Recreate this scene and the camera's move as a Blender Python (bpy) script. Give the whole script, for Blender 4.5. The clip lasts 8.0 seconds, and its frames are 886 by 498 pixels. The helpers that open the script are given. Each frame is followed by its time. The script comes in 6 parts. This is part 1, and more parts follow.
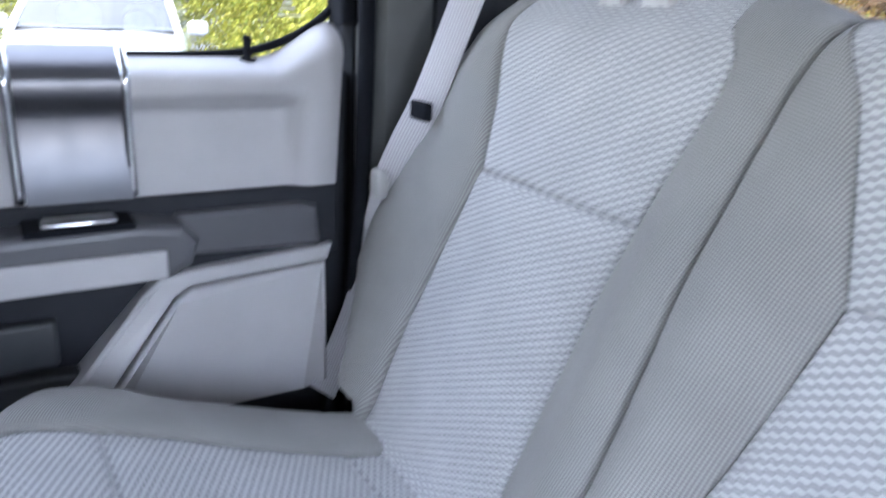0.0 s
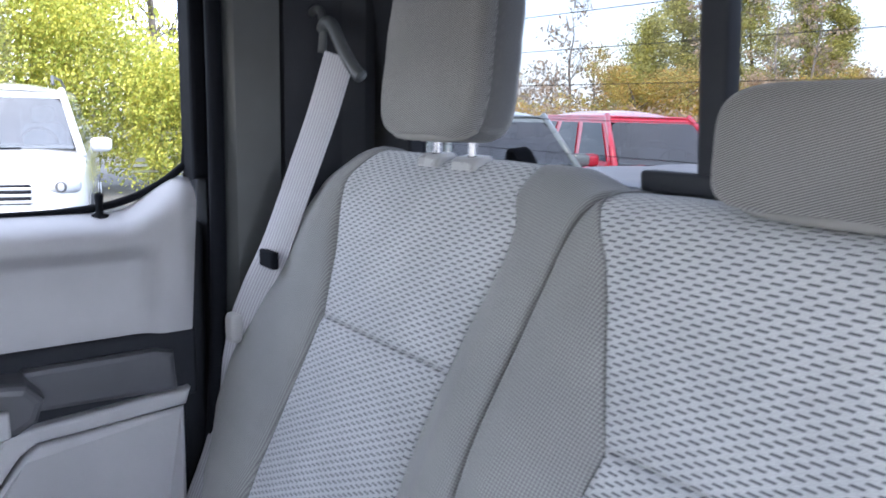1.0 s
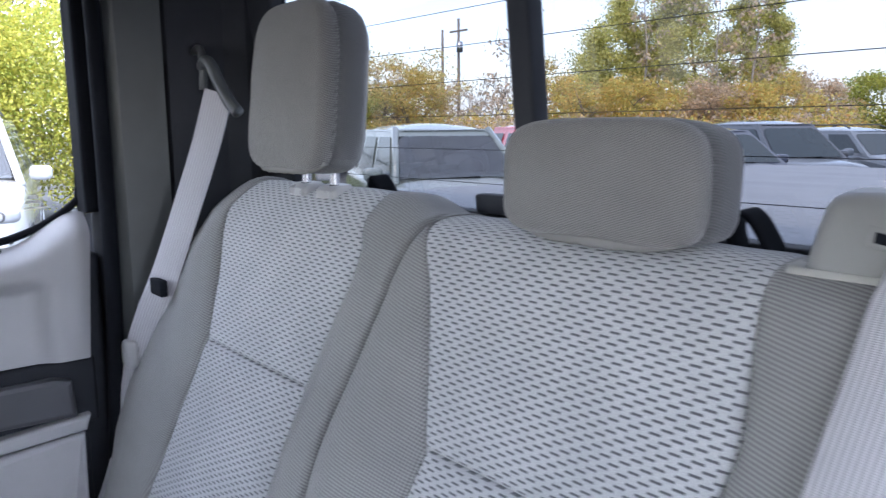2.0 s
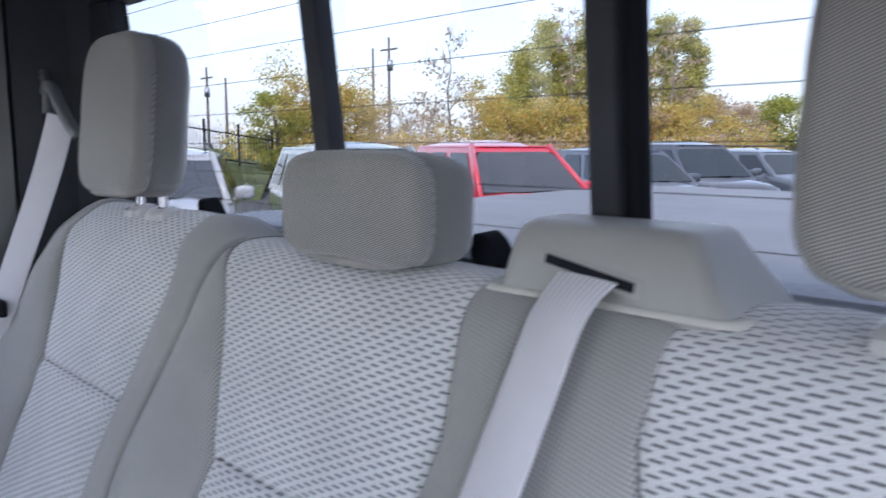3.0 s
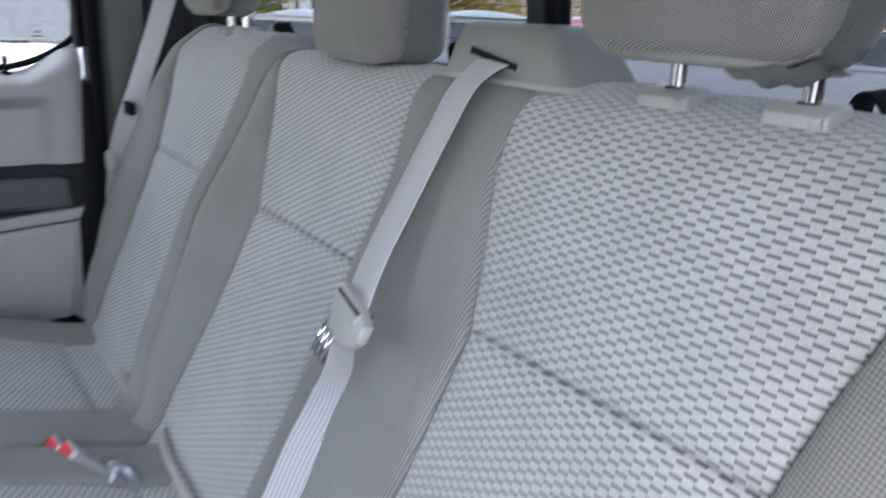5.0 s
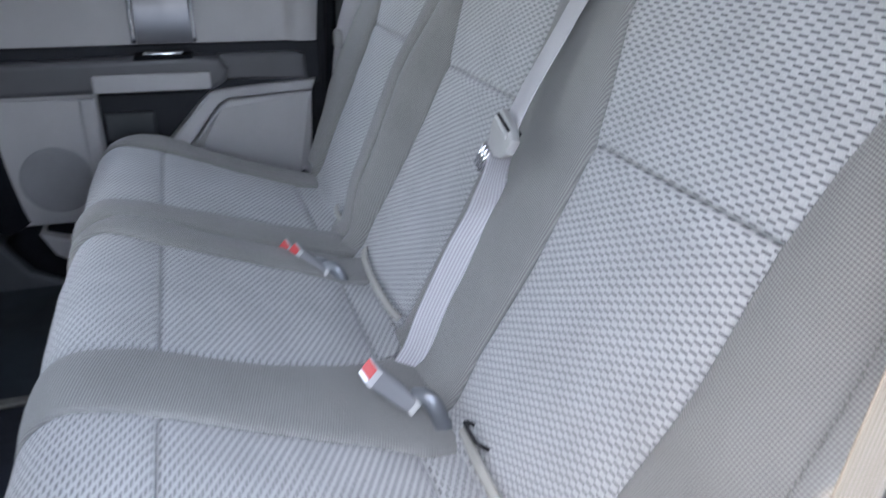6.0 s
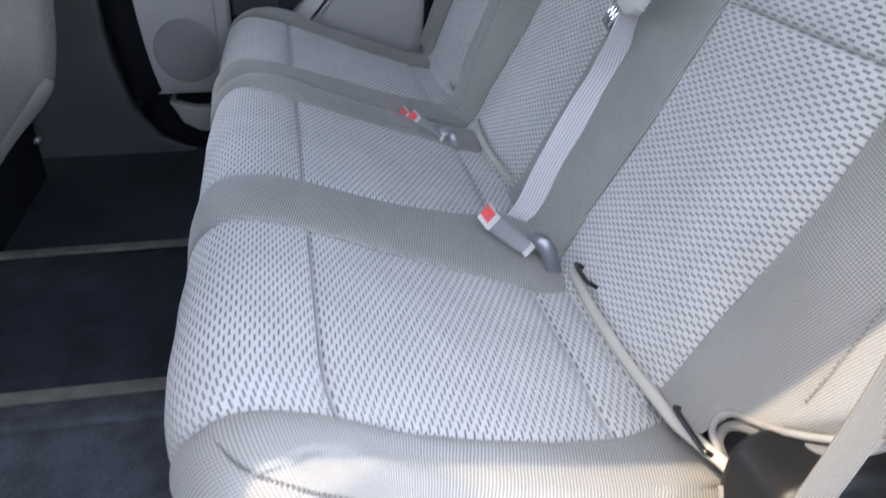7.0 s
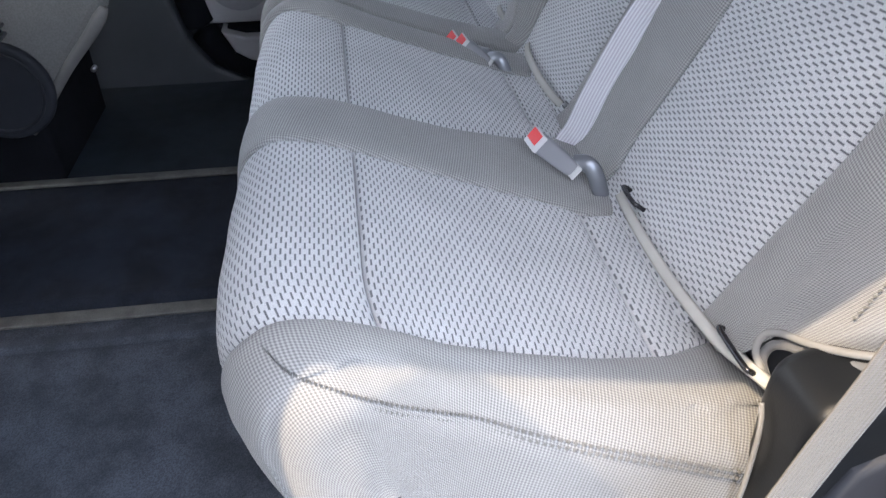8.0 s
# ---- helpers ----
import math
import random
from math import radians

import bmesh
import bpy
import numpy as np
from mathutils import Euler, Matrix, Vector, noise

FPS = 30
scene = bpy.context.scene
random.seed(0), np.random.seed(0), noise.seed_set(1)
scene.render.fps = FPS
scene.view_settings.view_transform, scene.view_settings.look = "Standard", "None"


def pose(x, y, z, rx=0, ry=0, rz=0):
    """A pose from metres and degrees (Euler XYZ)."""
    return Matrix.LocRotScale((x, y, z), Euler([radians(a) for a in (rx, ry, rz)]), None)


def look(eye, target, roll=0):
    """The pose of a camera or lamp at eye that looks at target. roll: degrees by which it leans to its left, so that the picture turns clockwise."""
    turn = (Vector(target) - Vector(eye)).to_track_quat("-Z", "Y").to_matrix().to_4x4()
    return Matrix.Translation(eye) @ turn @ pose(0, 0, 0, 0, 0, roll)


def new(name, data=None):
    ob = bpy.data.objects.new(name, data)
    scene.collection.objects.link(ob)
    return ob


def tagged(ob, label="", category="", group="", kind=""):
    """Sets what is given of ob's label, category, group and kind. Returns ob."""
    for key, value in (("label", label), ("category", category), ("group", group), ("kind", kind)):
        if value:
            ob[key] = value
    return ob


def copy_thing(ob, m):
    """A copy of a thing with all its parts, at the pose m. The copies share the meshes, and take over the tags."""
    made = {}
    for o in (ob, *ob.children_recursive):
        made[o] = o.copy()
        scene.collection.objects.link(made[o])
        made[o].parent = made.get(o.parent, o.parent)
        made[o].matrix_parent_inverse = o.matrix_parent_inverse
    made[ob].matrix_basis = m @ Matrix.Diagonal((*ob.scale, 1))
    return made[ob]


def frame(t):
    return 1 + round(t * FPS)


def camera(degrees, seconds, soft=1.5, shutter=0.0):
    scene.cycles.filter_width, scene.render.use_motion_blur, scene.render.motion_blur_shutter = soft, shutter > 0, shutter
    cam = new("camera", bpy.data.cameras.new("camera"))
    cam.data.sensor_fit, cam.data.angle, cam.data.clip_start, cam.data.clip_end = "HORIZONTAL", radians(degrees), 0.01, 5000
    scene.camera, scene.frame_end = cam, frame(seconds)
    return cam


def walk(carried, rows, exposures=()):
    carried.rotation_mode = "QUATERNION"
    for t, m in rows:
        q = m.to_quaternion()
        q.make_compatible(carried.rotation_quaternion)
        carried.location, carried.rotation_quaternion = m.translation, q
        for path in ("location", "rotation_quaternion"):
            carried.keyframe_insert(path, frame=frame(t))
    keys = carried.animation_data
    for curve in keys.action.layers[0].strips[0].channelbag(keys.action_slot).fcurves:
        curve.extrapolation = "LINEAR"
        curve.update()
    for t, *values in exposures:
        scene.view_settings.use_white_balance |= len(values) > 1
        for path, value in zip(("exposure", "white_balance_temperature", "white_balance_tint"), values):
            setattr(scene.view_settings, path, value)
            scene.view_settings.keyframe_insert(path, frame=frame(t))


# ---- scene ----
cam = camera(61.9, 8.0, soft=1.3, shutter=0.5)
PATH = [
    (0, (0.201, -0.424, 1.05), (-1.418, 0.572, 0.428), 2.8),
    (0.5, (0.241, -0.382, 1.099), (-1.345, 0.752, 0.656), 2.6),
    (1, (0.292, -0.363, 1.123), (-1.269, 0.836, 0.766), 1.5),
    (1.2, (0.319, -0.349, 1.134), (-1.235, 0.864, 0.796), 1.0),
    (2.3, (0.454, -0.289, 1.145), (-1.02, 1.027, 0.835), 0.1),
    (2.5, (0.48, -0.267, 1.131), (-0.982, 1.068, 0.843), 0.9),
    (3, (0.56, -0.25, 1.156), (-0.819, 1.173, 0.882), 0.1),
    (3.5, (0.646, -0.226, 1.176), (-0.667, 1.267, 0.964), 0.7),
    (4, (0.713, -0.229, 1.183), (-0.573, 1.291, 0.99), 2.2),
    (4.5, (0.775, -0.247, 1.143), (-0.618, 1.124, 0.722), 2.1),
    (5, (0.83, -0.269, 1.106), (-0.718, 0.849, 0.509), 2.6),
    (5.2, (0.864, -0.277, 1.098), (-0.746, 0.721, 0.458), 2.4),
    (6.3, (1.068, -0.323, 1.062), (-0.655, 0.184, 0.181), 1.1),
    (6.5, (1.079, -0.341, 1.055), (-0.634, 0.129, 0.136), 1.5),
    (7, (1.114, -0.38, 1.024), (-0.566, -0.005, 0.006), 1.9),
    (7.5, (1.128, -0.382, 1.012), (-0.516, -0.09, -0.088), 1.3),
    (8, (1.127, -0.372, 1.01), (-0.486, -0.153, -0.152), -0.4),
]
walk(cam, [(t, look(eye, target, roll)) for t, eye, target, roll in PATH], [(0, 5.3, 6150, 13), (0.5, 5.05, 6150, 14), (1.0, 4.88, 6200, 14), (2.5, 4.72, 6200, 15), (4, 4.62, 6200, 14), (5, 4.42, 6450, 11), (6.4, 4.3, 6350, 11), (8, 4.17, 6450, 12)])

# ---- light ----
SUN_TO = Vector((0.269, -0.506, 0.819)).normalized()
world = bpy.data.worlds.new("sky")
scene.world = world
world.use_nodes = True
wn, wl = world.node_tree.nodes, world.node_tree.links
sky = wn.new("ShaderNodeTexSky")
sky.sky_type, sky.sun_disc = "NISHITA", False
sky.sun_elevation = math.asin(SUN_TO.z)
sky.sun_rotation = math.atan2(SUN_TO.x, SUN_TO.y)
sky.air_density, sky.dust_density, sky.ozone_density = 1.0, 2.5, 1.0
# thin white cloud over the blue
sky_place = wn.new("ShaderNodeTexCoord")
cloud = wn.new("ShaderNodeTexNoise")
cloud.inputs["Scale"].default_value, cloud.inputs["Detail"].default_value = 2.2, 6
stretch = wn.new("ShaderNodeMapping")
stretch.inputs["Scale"].default_value = (1, 1, 3)
wl.new(sky_place.outputs["Generated"], stretch.inputs[0])
wl.new(stretch.outputs[0], cloud.inputs["Vector"])
veil = wn.new("ShaderNodeMapRange")
veil.inputs["From Min"].default_value, veil.inputs["From Max"].default_value = 0.35, 0.65
veil.inputs["To Min"].default_value, veil.inputs["To Max"].default_value = 0.45, 0.88
wl.new(cloud.outputs[0], veil.inputs[0])
blend = wn.new("ShaderNodeMix")
blend.data_type = "RGBA"
wl.new(veil.outputs[0], blend.inputs[0])
wl.new(sky.outputs[0], blend.inputs[6])
blend.inputs[7].default_value = (2.5, 2.6, 2.8, 1)
wl.new(blend.outputs[2], wn["Background"].inputs[0])
wn["Background"].inputs[1].default_value = 0.15
sun = new("sun", bpy.data.lights.new("sun", "SUN"))
sun.data.energy, sun.data.angle, sun.data.color = 0.40, radians(0.5), (1.0, 0.80, 0.54)
sun.matrix_world = look(SUN_TO * 30, (0, 0, 0))


# ---- materials ----
class Nodes:
    """A short hand for building node materials."""

    def __init__(self, name):
        self.mat = bpy.data.materials.new(name)
        self.mat.use_nodes = True
        self.tree = self.mat.node_tree
        self.bsdf = self.tree.nodes["Principled BSDF"]

    def add(self, kind, **values):
        node = self.tree.nodes.new(kind)
        for key, value in values.items():
            if key in node.inputs:
                node.inputs[key].default_value = value
        return node

    def link(self, a, b):
        self.tree.links.new(a, b)

    def math(self, op, a, b=None, c=None):
        node = self.tree.nodes.new("ShaderNodeMath")
        node.operation = op
        for n, v in enumerate((a, b, c)):
            if v is None:
                continue
            if isinstance(v, (int, float)):
                node.inputs[n].default_value = v
            else:
                self.link(v, node.inputs[n])
        return node.outputs[0]

    def noise(self, scale, detail=3.0, rough=0.55, coord="Object"):
        tex = self.tree.nodes.new("ShaderNodeTexNoise")
        tex.inputs["Scale"].default_value, tex.inputs["Detail"].default_value = scale, detail
        tex.inputs["Roughness"].default_value = rough
        self.link(self.coords().outputs[coord], tex.inputs["Vector"])
        return tex.outputs[0]

    def coords(self):
        for node in self.tree.nodes:
            if node.bl_idname == "ShaderNodeTexCoord":
                return node
        return self.tree.nodes.new("ShaderNodeTexCoord")

    def uv(self):
        sep = self.tree.nodes.new("ShaderNodeSeparateXYZ")
        self.link(self.coords().outputs["UV"], sep.inputs[0])
        return sep.outputs[0], sep.outputs[1]

    def mix(self, fac, a, b):
        node = self.tree.nodes.new("ShaderNodeMix")
        node.data_type = "RGBA"
        for v, slot in ((fac, node.inputs[0]), (a, node.inputs[6]), (b, node.inputs[7])):
            if isinstance(v, (int, float)):
                slot.default_value = v
            elif isinstance(v, tuple):
                slot.default_value = (*v, 1)
            else:
                self.link(v, slot)
        return node.outputs[2]

    def ramp(self, fac, lo, hi):
        """0 below lo, 1 above hi."""
        node = self.tree.nodes.new("ShaderNodeMapRange")
        node.interpolation_type = "SMOOTHSTEP"
        node.inputs["From Min"].default_value, node.inputs["From Max"].default_value = lo, hi
        self.link(fac, node.inputs["Value"])
        return node.outputs[0]

    def bump(self, height, strength, distance):
        node = self.tree.nodes.new("ShaderNodeBump")
        node.inputs["Strength"].default_value, node.inputs["Distance"].default_value = strength, distance
        self.link(height, node.inputs["Height"])
        self.link(node.outputs[0], self.bsdf.inputs["Normal"])

    def done(self, color, rough, metal=0.0, **more):
        for slot, v in (("Base Color", color), ("Roughness", rough), ("Metallic", metal), *more.items()):
            if isinstance(v, tuple):
                self.bsdf.inputs[slot].default_value = (*v, 1)
            elif isinstance(v, (int, float)):
                self.bsdf.inputs[slot].default_value = v
            else:
                self.link(v, self.bsdf.inputs[slot])
        return self.mat


def tint(n, color, amount, scale, fine=0.0):
    """A colour that wavers at two scales."""
    lo, hi = tuple(c * (1 - amount) for c in color), tuple(min(1, c * (1 + amount)) for c in color)
    out = n.mix(n.ramp(n.noise(scale, 4), 0.3, 0.7), lo, hi)
    if fine:
        lo2 = tuple(1 - fine for _ in color)
        grain = n.mix(n.ramp(n.noise(scale * 40, 2), 0.3, 0.7), lo2, (1.0, 1.0, 1.0))
        node = n.tree.nodes.new("ShaderNodeMix")
        node.data_type, node.blend_type = "RGBA", "MULTIPLY"
        node.inputs[0].default_value = 1
        n.link(out, node.inputs[6])
        n.link(grain, node.inputs[7])
        out = node.outputs[2]
    return out


def plain(name, color, rough, metal=0.0, amount=0.08, scale=8.0, grain=900.0, relief=0.15, depth=0.0004, fine=0.0, **more):
    n = Nodes(name)
    if relief:
        n.bump(n.noise(grain, 2), relief, depth)
    wear = n.math("MULTIPLY_ADD", n.noise(scale * 3, 3), 0.2, rough - 0.1)
    return n.done(tint(n, color, amount, scale, fine), wear, metal, **more)


def insert_fabric():
    """Light woven cloth with rows of short dark dashes, every second row shifted by half."""
    n = Nodes("insert_fabric")
    u, v = n.uv()
    rows = n.math("DIVIDE", v, 0.0043)
    odd = n.math("MODULO", n.math("FLOOR", rows), 2.0)
    fu = n.math("FRACT", n.math("ADD", n.math("DIVIDE", u, 0.0168), n.math("MULTIPLY", n.math("ABSOLUTE", odd), 0.5)))
    fv = n.math("FRACT", rows)
    du = n.math("ABSOLUTE", n.math("SUBTRACT", fu, 0.5))
    dv = n.math("ABSOLUTE", n.math("SUBTRACT", fv, 0.5))
    dash = n.math("MULTIPLY", n.math("SUBTRACT", 1.0, n.ramp(du, 0.25, 0.30)), n.math("SUBTRACT", 1.0, n.ramp(dv, 0.17, 0.26)))
    fuzz = n.noise(1400, 2)
    light = n.mix(n.ramp(fuzz, 0.3, 0.7), (0.37, 0.375, 0.38), (0.52, 0.525, 0.53))
    broad = n.mix(n.ramp(n.noise(14, 3), 0.3, 0.7), (0.9, 0.9, 0.9), (1.0, 1.0, 1.0))
    both = n.tree.nodes.new("ShaderNodeMix")
    both.data_type, both.blend_type = "RGBA", "MULTIPLY"
    both.inputs[0].default_value = 1
    n.link(light, both.inputs[6])
    n.link(broad, both.inputs[7])
    color = n.mix(n.math("MULTIPLY", dash, 0.94), both.outputs[2], (0.080, 0.083, 0.091))
    height = n.math("ADD", n.math("MULTIPLY", dash, -1.0), n.math("MULTIPLY", fuzz, 0.5))
    n.bump(height, 0.6, 0.0012)
    return n.done(color, 0.92, **{"Sheen Weight": 0.25, "Sheen Roughness": 0.5})


def twill_fabric(name, dark, bright, pitch, cross=0.6, slope=0.22):
    """Plain seat cloth with a fine raised diagonal weave."""
    n = Nodes(name)
    u, v = n.uv()
    a = n.math("SINE", n.math("MULTIPLY", n.math("ADD", v, n.math("MULTIPLY", u, slope)), 2 * math.pi / pitch))
    b = n.math("SINE", n.math("MULTIPLY", n.math("SUBTRACT", u, n.math("MULTIPLY", v, 0.2)), 2 * math.pi / (pitch * 0.9)))
    weave = n.math("MULTIPLY_ADD", n.math("ADD", a, n.math("MULTIPLY", b, cross)), 0.5 / (1 + cross), 0.5)
    base = n.mix(n.ramp(weave, 0.0, 1.0), dark, bright)
    broad = n.mix(n.ramp(n.noise(9, 4), 0.3, 0.7), (0.88, 0.88, 0.88), (1.0, 1.0, 1.0))
    both = n.tree.nodes.new("ShaderNodeMix")
    both.data_type, both.blend_type = "RGBA", "MULTIPLY"
    both.inputs[0].default_value = 1
    n.link(base, both.inputs[6])
    n.link(broad, both.inputs[7])
    n.bump(n.math("ADD", weave, n.math("MULTIPLY", n.noise(900, 2), 0.4)), 0.5, 0.0009)
    return n.done(both.outputs[2], 0.9, **{"Sheen Weight": 0.2, "Sheen Roughness": 0.5})


def webbing_fabric(name, dark, bright):
    """Seat belt webbing with fine ribs along its length."""
    n = Nodes(name)
    u, v = n.uv()
    rib = n.math("SINE", n.math("MULTIPLY", u, 2 * math.pi / 0.0042))
    cross = n.math("SINE", n.math("MULTIPLY", v, 2 * math.pi / 0.0014))
    h = n.math("ADD", rib, n.math("MULTIPLY", cross, 0.4))
    n.bump(h, 0.35, 0.0007)
    color = n.mix(n.ramp(h, -1.2, 1.2), dark, bright)
    return n.done(color, 0.55, **{"Sheen Weight": 0.3})


def glass_material(name, shade, gloss=0.06):
    n = Nodes(name)
    out = n.tree.nodes["Material Output"]
    clear = n.add("ShaderNodeBsdfTransparent")
    clear.inputs[0].default_value = (*shade, 1)
    shine = n.add("ShaderNodeBsdfGlossy")
    shine.inputs["Roughness"].default_value = 0.02
    mix = n.add("ShaderNodeMixShader")
    fres = n.add("ShaderNodeFresnel")
    fres.inputs[0].default_value = 1.45
    n.link(n.math("MULTIPLY", fres.outputs[0], gloss / 0.06), mix.inputs[0])
    n.link(clear.outputs[0], mix.inputs[1])
    n.link(shine.outputs[0], mix.inputs[2])
    n.link(mix.outputs[0], out.inputs[0])
    return n.mat


INSERT = insert_fabric()
CLOTH = twill_fabric("seat_cloth", (0.125, 0.125, 0.122), (0.310, 0.305, 0.296), 0.0032, 0.75)
CLOTH_FINE = twill_fabric("head_restraint_cloth", (0.080, 0.077, 0.073), (0.300, 0.289, 0.274), 0.0019, 0.9, -0.36)
CLOTH_SIDE = twill_fabric("side_cloth", (0.098, 0.098, 0.099), (0.142, 0.141, 0.139), 0.0022)
WEB = webbing_fabric("webbing", (0.33, 0.322, 0.342), (0.50, 0.49, 0.515))
# darker copy of the webbing for the near belt, sunlit brown put into its colour
WEB_SUNLIT = webbing_fabric("sunlit_webbing", (0.085, 0.075, 0.060), (0.115, 0.103, 0.085))
GREY_PLASTIC = plain("grey_plastic", (0.42, 0.412, 0.42), 0.5, amount=0.04, relief=0.2)
LIGHT_PLASTIC = plain("light_plastic", (0.23, 0.226, 0.217), 0.42, amount=0.04, relief=0.12)
FITTING = plain("grey_fitting", (0.38, 0.376, 0.370), 0.30, amount=0.05, relief=0.1)
CHARCOAL = plain("charcoal_plastic", (0.045, 0.048, 0.052), 0.5, amount=0.12, relief=0.25)
DARK_TRIM = plain("dark_trim", (0.018, 0.020, 0.026), 0.65, amount=0.15, relief=0.25, **{"Specular IOR Level": 0.3})
BLACK = plain("black_rubber", (0.007, 0.008, 0.011), 0.85, amount=0.2, relief=0.2, **{"Specular IOR Level": 0.12})
PILLAR_TRIM = plain("pillar_plastic", (0.062, 0.066, 0.066), 0.42, amount=0.1, relief=0.2)
ARMREST = plain("armrest_plastic", (0.085, 0.085, 0.094), 0.42, amount=0.08, relief=0.2)
CHROME = plain("chrome", (0.82, 0.83, 0.85), 0.12, 1.0, amount=0.03, relief=0.0)
PULL = plain("pull_panel_finish", (0.12, 0.12, 0.13), 0.33, 0.8, amount=0.04, relief=0.05)
SATIN = plain("satin_metal", (0.42, 0.43, 0.46), 0.3, 1.0, amount=0.03, relief=0.05)
STEEL = plain("steel", (0.35, 0.35, 0.36), 0.35, 1.0, amount=0.1, relief=0.1)
RED = plain("red_plastic", (0.55, 0.035, 0.04), 0.35, amount=0.05, relief=0.05)
STITCH = plain("stitch_thread", (0.135, 0.132, 0.125), 0.8, amount=0.05, relief=0.0)
LIP = plain("cover_lip", (0.21, 0.204, 0.192), 0.85, amount=0.08, grain=1500, relief=0.4)
BUCKLE = plain("buckle_plastic", (0.17, 0.172, 0.185), 0.45, amount=0.05, relief=0.15)
STALK = plain("stalk_steel", (0.20, 0.21, 0.23), 0.38, 0.6, amount=0.1, relief=0.1)
LOOP = plain("loop_steel", (0.05, 0.05, 0.055), 0.25, 0.8, amount=0.1, relief=0.0)
# lighter than the pillar above: sun on the far foot is put into this grey
SILL_SUNLIT = plain("sunlit_sill_plastic", (0.056, 0.060, 0.066), 0.45, amount=0.12, scale=5, relief=0.2)
RIM = plain("seat_rim", (0.135, 0.132, 0.127), 0.8, amount=0.08, grain=1500, relief=0.4)
FELT = plain("piping", (0.36, 0.352, 0.32), 0.8, amount=0.08, grain=1500, relief=0.4)
HEADLINER = plain("headliner", (0.55, 0.54, 0.52), 0.95, amount=0.04, grain=600, relief=0.4)
MAT_RUBBER = plain("mat_rubber", (0.015, 0.022, 0.028), 0.58, amount=0.25, relief=0.3, **{"Specular IOR Level": 0.3})
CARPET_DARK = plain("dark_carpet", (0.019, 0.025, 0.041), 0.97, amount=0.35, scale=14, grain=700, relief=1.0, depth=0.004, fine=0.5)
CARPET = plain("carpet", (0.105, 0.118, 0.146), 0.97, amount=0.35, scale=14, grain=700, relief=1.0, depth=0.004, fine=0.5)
TINTED = glass_material("tinted_glass", (0.100, 0.105, 0.113))
DOOR_GLASS = glass_material("door_glass", (0.42, 0.432, 0.44))
FRONT_GLASS = glass_material("front_door_glass", (0.86, 0.86, 0.84))


# ---- mesh helpers ----
def mesh_of(name, verts, faces, material, uvs=None, smooth=True):
    me = bpy.data.meshes.new(name)
    me.from_pydata([tuple(v) for v in verts], [], faces)
    me.update()
    if uvs is not None:
        layer = me.uv_layers.new(name="UVMap")
        for loop in me.loops:
            layer.data[loop.index].uv = uvs[loop.vertex_index]
    if smooth:
        me.polygons.foreach_set("use_smooth", [True] * len(me.polygons))
    for m in material if isinstance(material, (list, tuple)) else [material]:
        me.materials.append(m)
    return me


def part(name, me, material=None, parent=None, label=""):
    """Links a mesh, or a bmesh, as one object under a thing or a part."""
    if isinstance(me, bmesh.types.BMesh):
        bm, me = me, bpy.data.meshes.new(name)
        bm.to_mesh(me)
        bm.free()
        if material:
            me.materials.append(material)
    ob = new(name, me)
    if parent is not None:
        ob.parent = parent
        ob.matrix_parent_inverse = Matrix.Translation(-parent.location) if parent.type == "EMPTY" else Matrix()
    if label:
        ob["label"] = label
    return ob


def thing(name, at, label, category, group="", kind=""):
    """An Empty at a thing's base, that parents its parts."""
    ob = new(name)
    ob.location = at
    return tagged(ob, label, category, group, kind)


def grid_mesh(name, rows, material, uvs=None, close=False):
    """A sheet from rows of points. close: the last column joins the first."""
    n, m = len(rows), len(rows[0])
    verts = [p for row in rows for p in row]
    faces = []
    for i in range(n - 1):
        for j in range(m if close else m - 1):
            k = (j + 1) % m
            faces.append((i * m + j, i * m + k, (i + 1) * m + k, (i + 1) * m + j))
    flat = [q for row in uvs for q in row] if uvs else None
    return mesh_of(name, verts, faces, material, flat)


def box_bm(x0, x1, y0, y1, z0, z1, bevel=0.0, segments=2):
    bm = bmesh.new()
    bmesh.ops.create_cube(bm, size=1.0)
    for v in bm.verts:
        v.co = Vector((x0 + (v.co.x + 0.5) * (x1 - x0), y0 + (v.co.y + 0.5) * (y1 - y0), z0 + (v.co.z + 0.5) * (z1 - z0)))
    if bevel:
        bmesh.ops.bevel(bm, geom=list(bm.edges), offset=bevel, segments=segments, affect="EDGES", profile=0.5)
        for f in bm.faces:
            f.smooth = segments > 1 and f.calc_area() < 4 * bevel * max(x1 - x0, y1 - y0, z1 - z0)
    return bm


def prism_bm(outline, axis, lo, hi, bevel=0.0, segments=2):
    """A prism over a closed outline. axis x: outline in (y, z); y: in (x, z); z: in (x, y)."""
    def place(a, b, c):
        return {"x": (c, a, b), "y": (a, c, b), "z": (a, b, c)}[axis]
    bm = bmesh.new()
    low = [bm.verts.new(place(a, b, lo)) for a, b in outline]
    high = [bm.verts.new(place(a, b, hi)) for a, b in outline]
    n = len(outline)
    ends = [bm.faces.new(low), bm.faces.new(list(reversed(high)))]
    for i in range(n):
        bm.faces.new((low[i], high[i], high[(i + 1) % n], low[(i + 1) % n]))
    bmesh.ops.recalc_face_normals(bm, faces=bm.faces)
    if bevel:
        rim = {e for f in ends for e in f.edges}
        bmesh.ops.bevel(bm, geom=list(rim), offset=bevel, segments=segments, affect="EDGES", profile=0.5, clamp_overlap=True)
    return bm


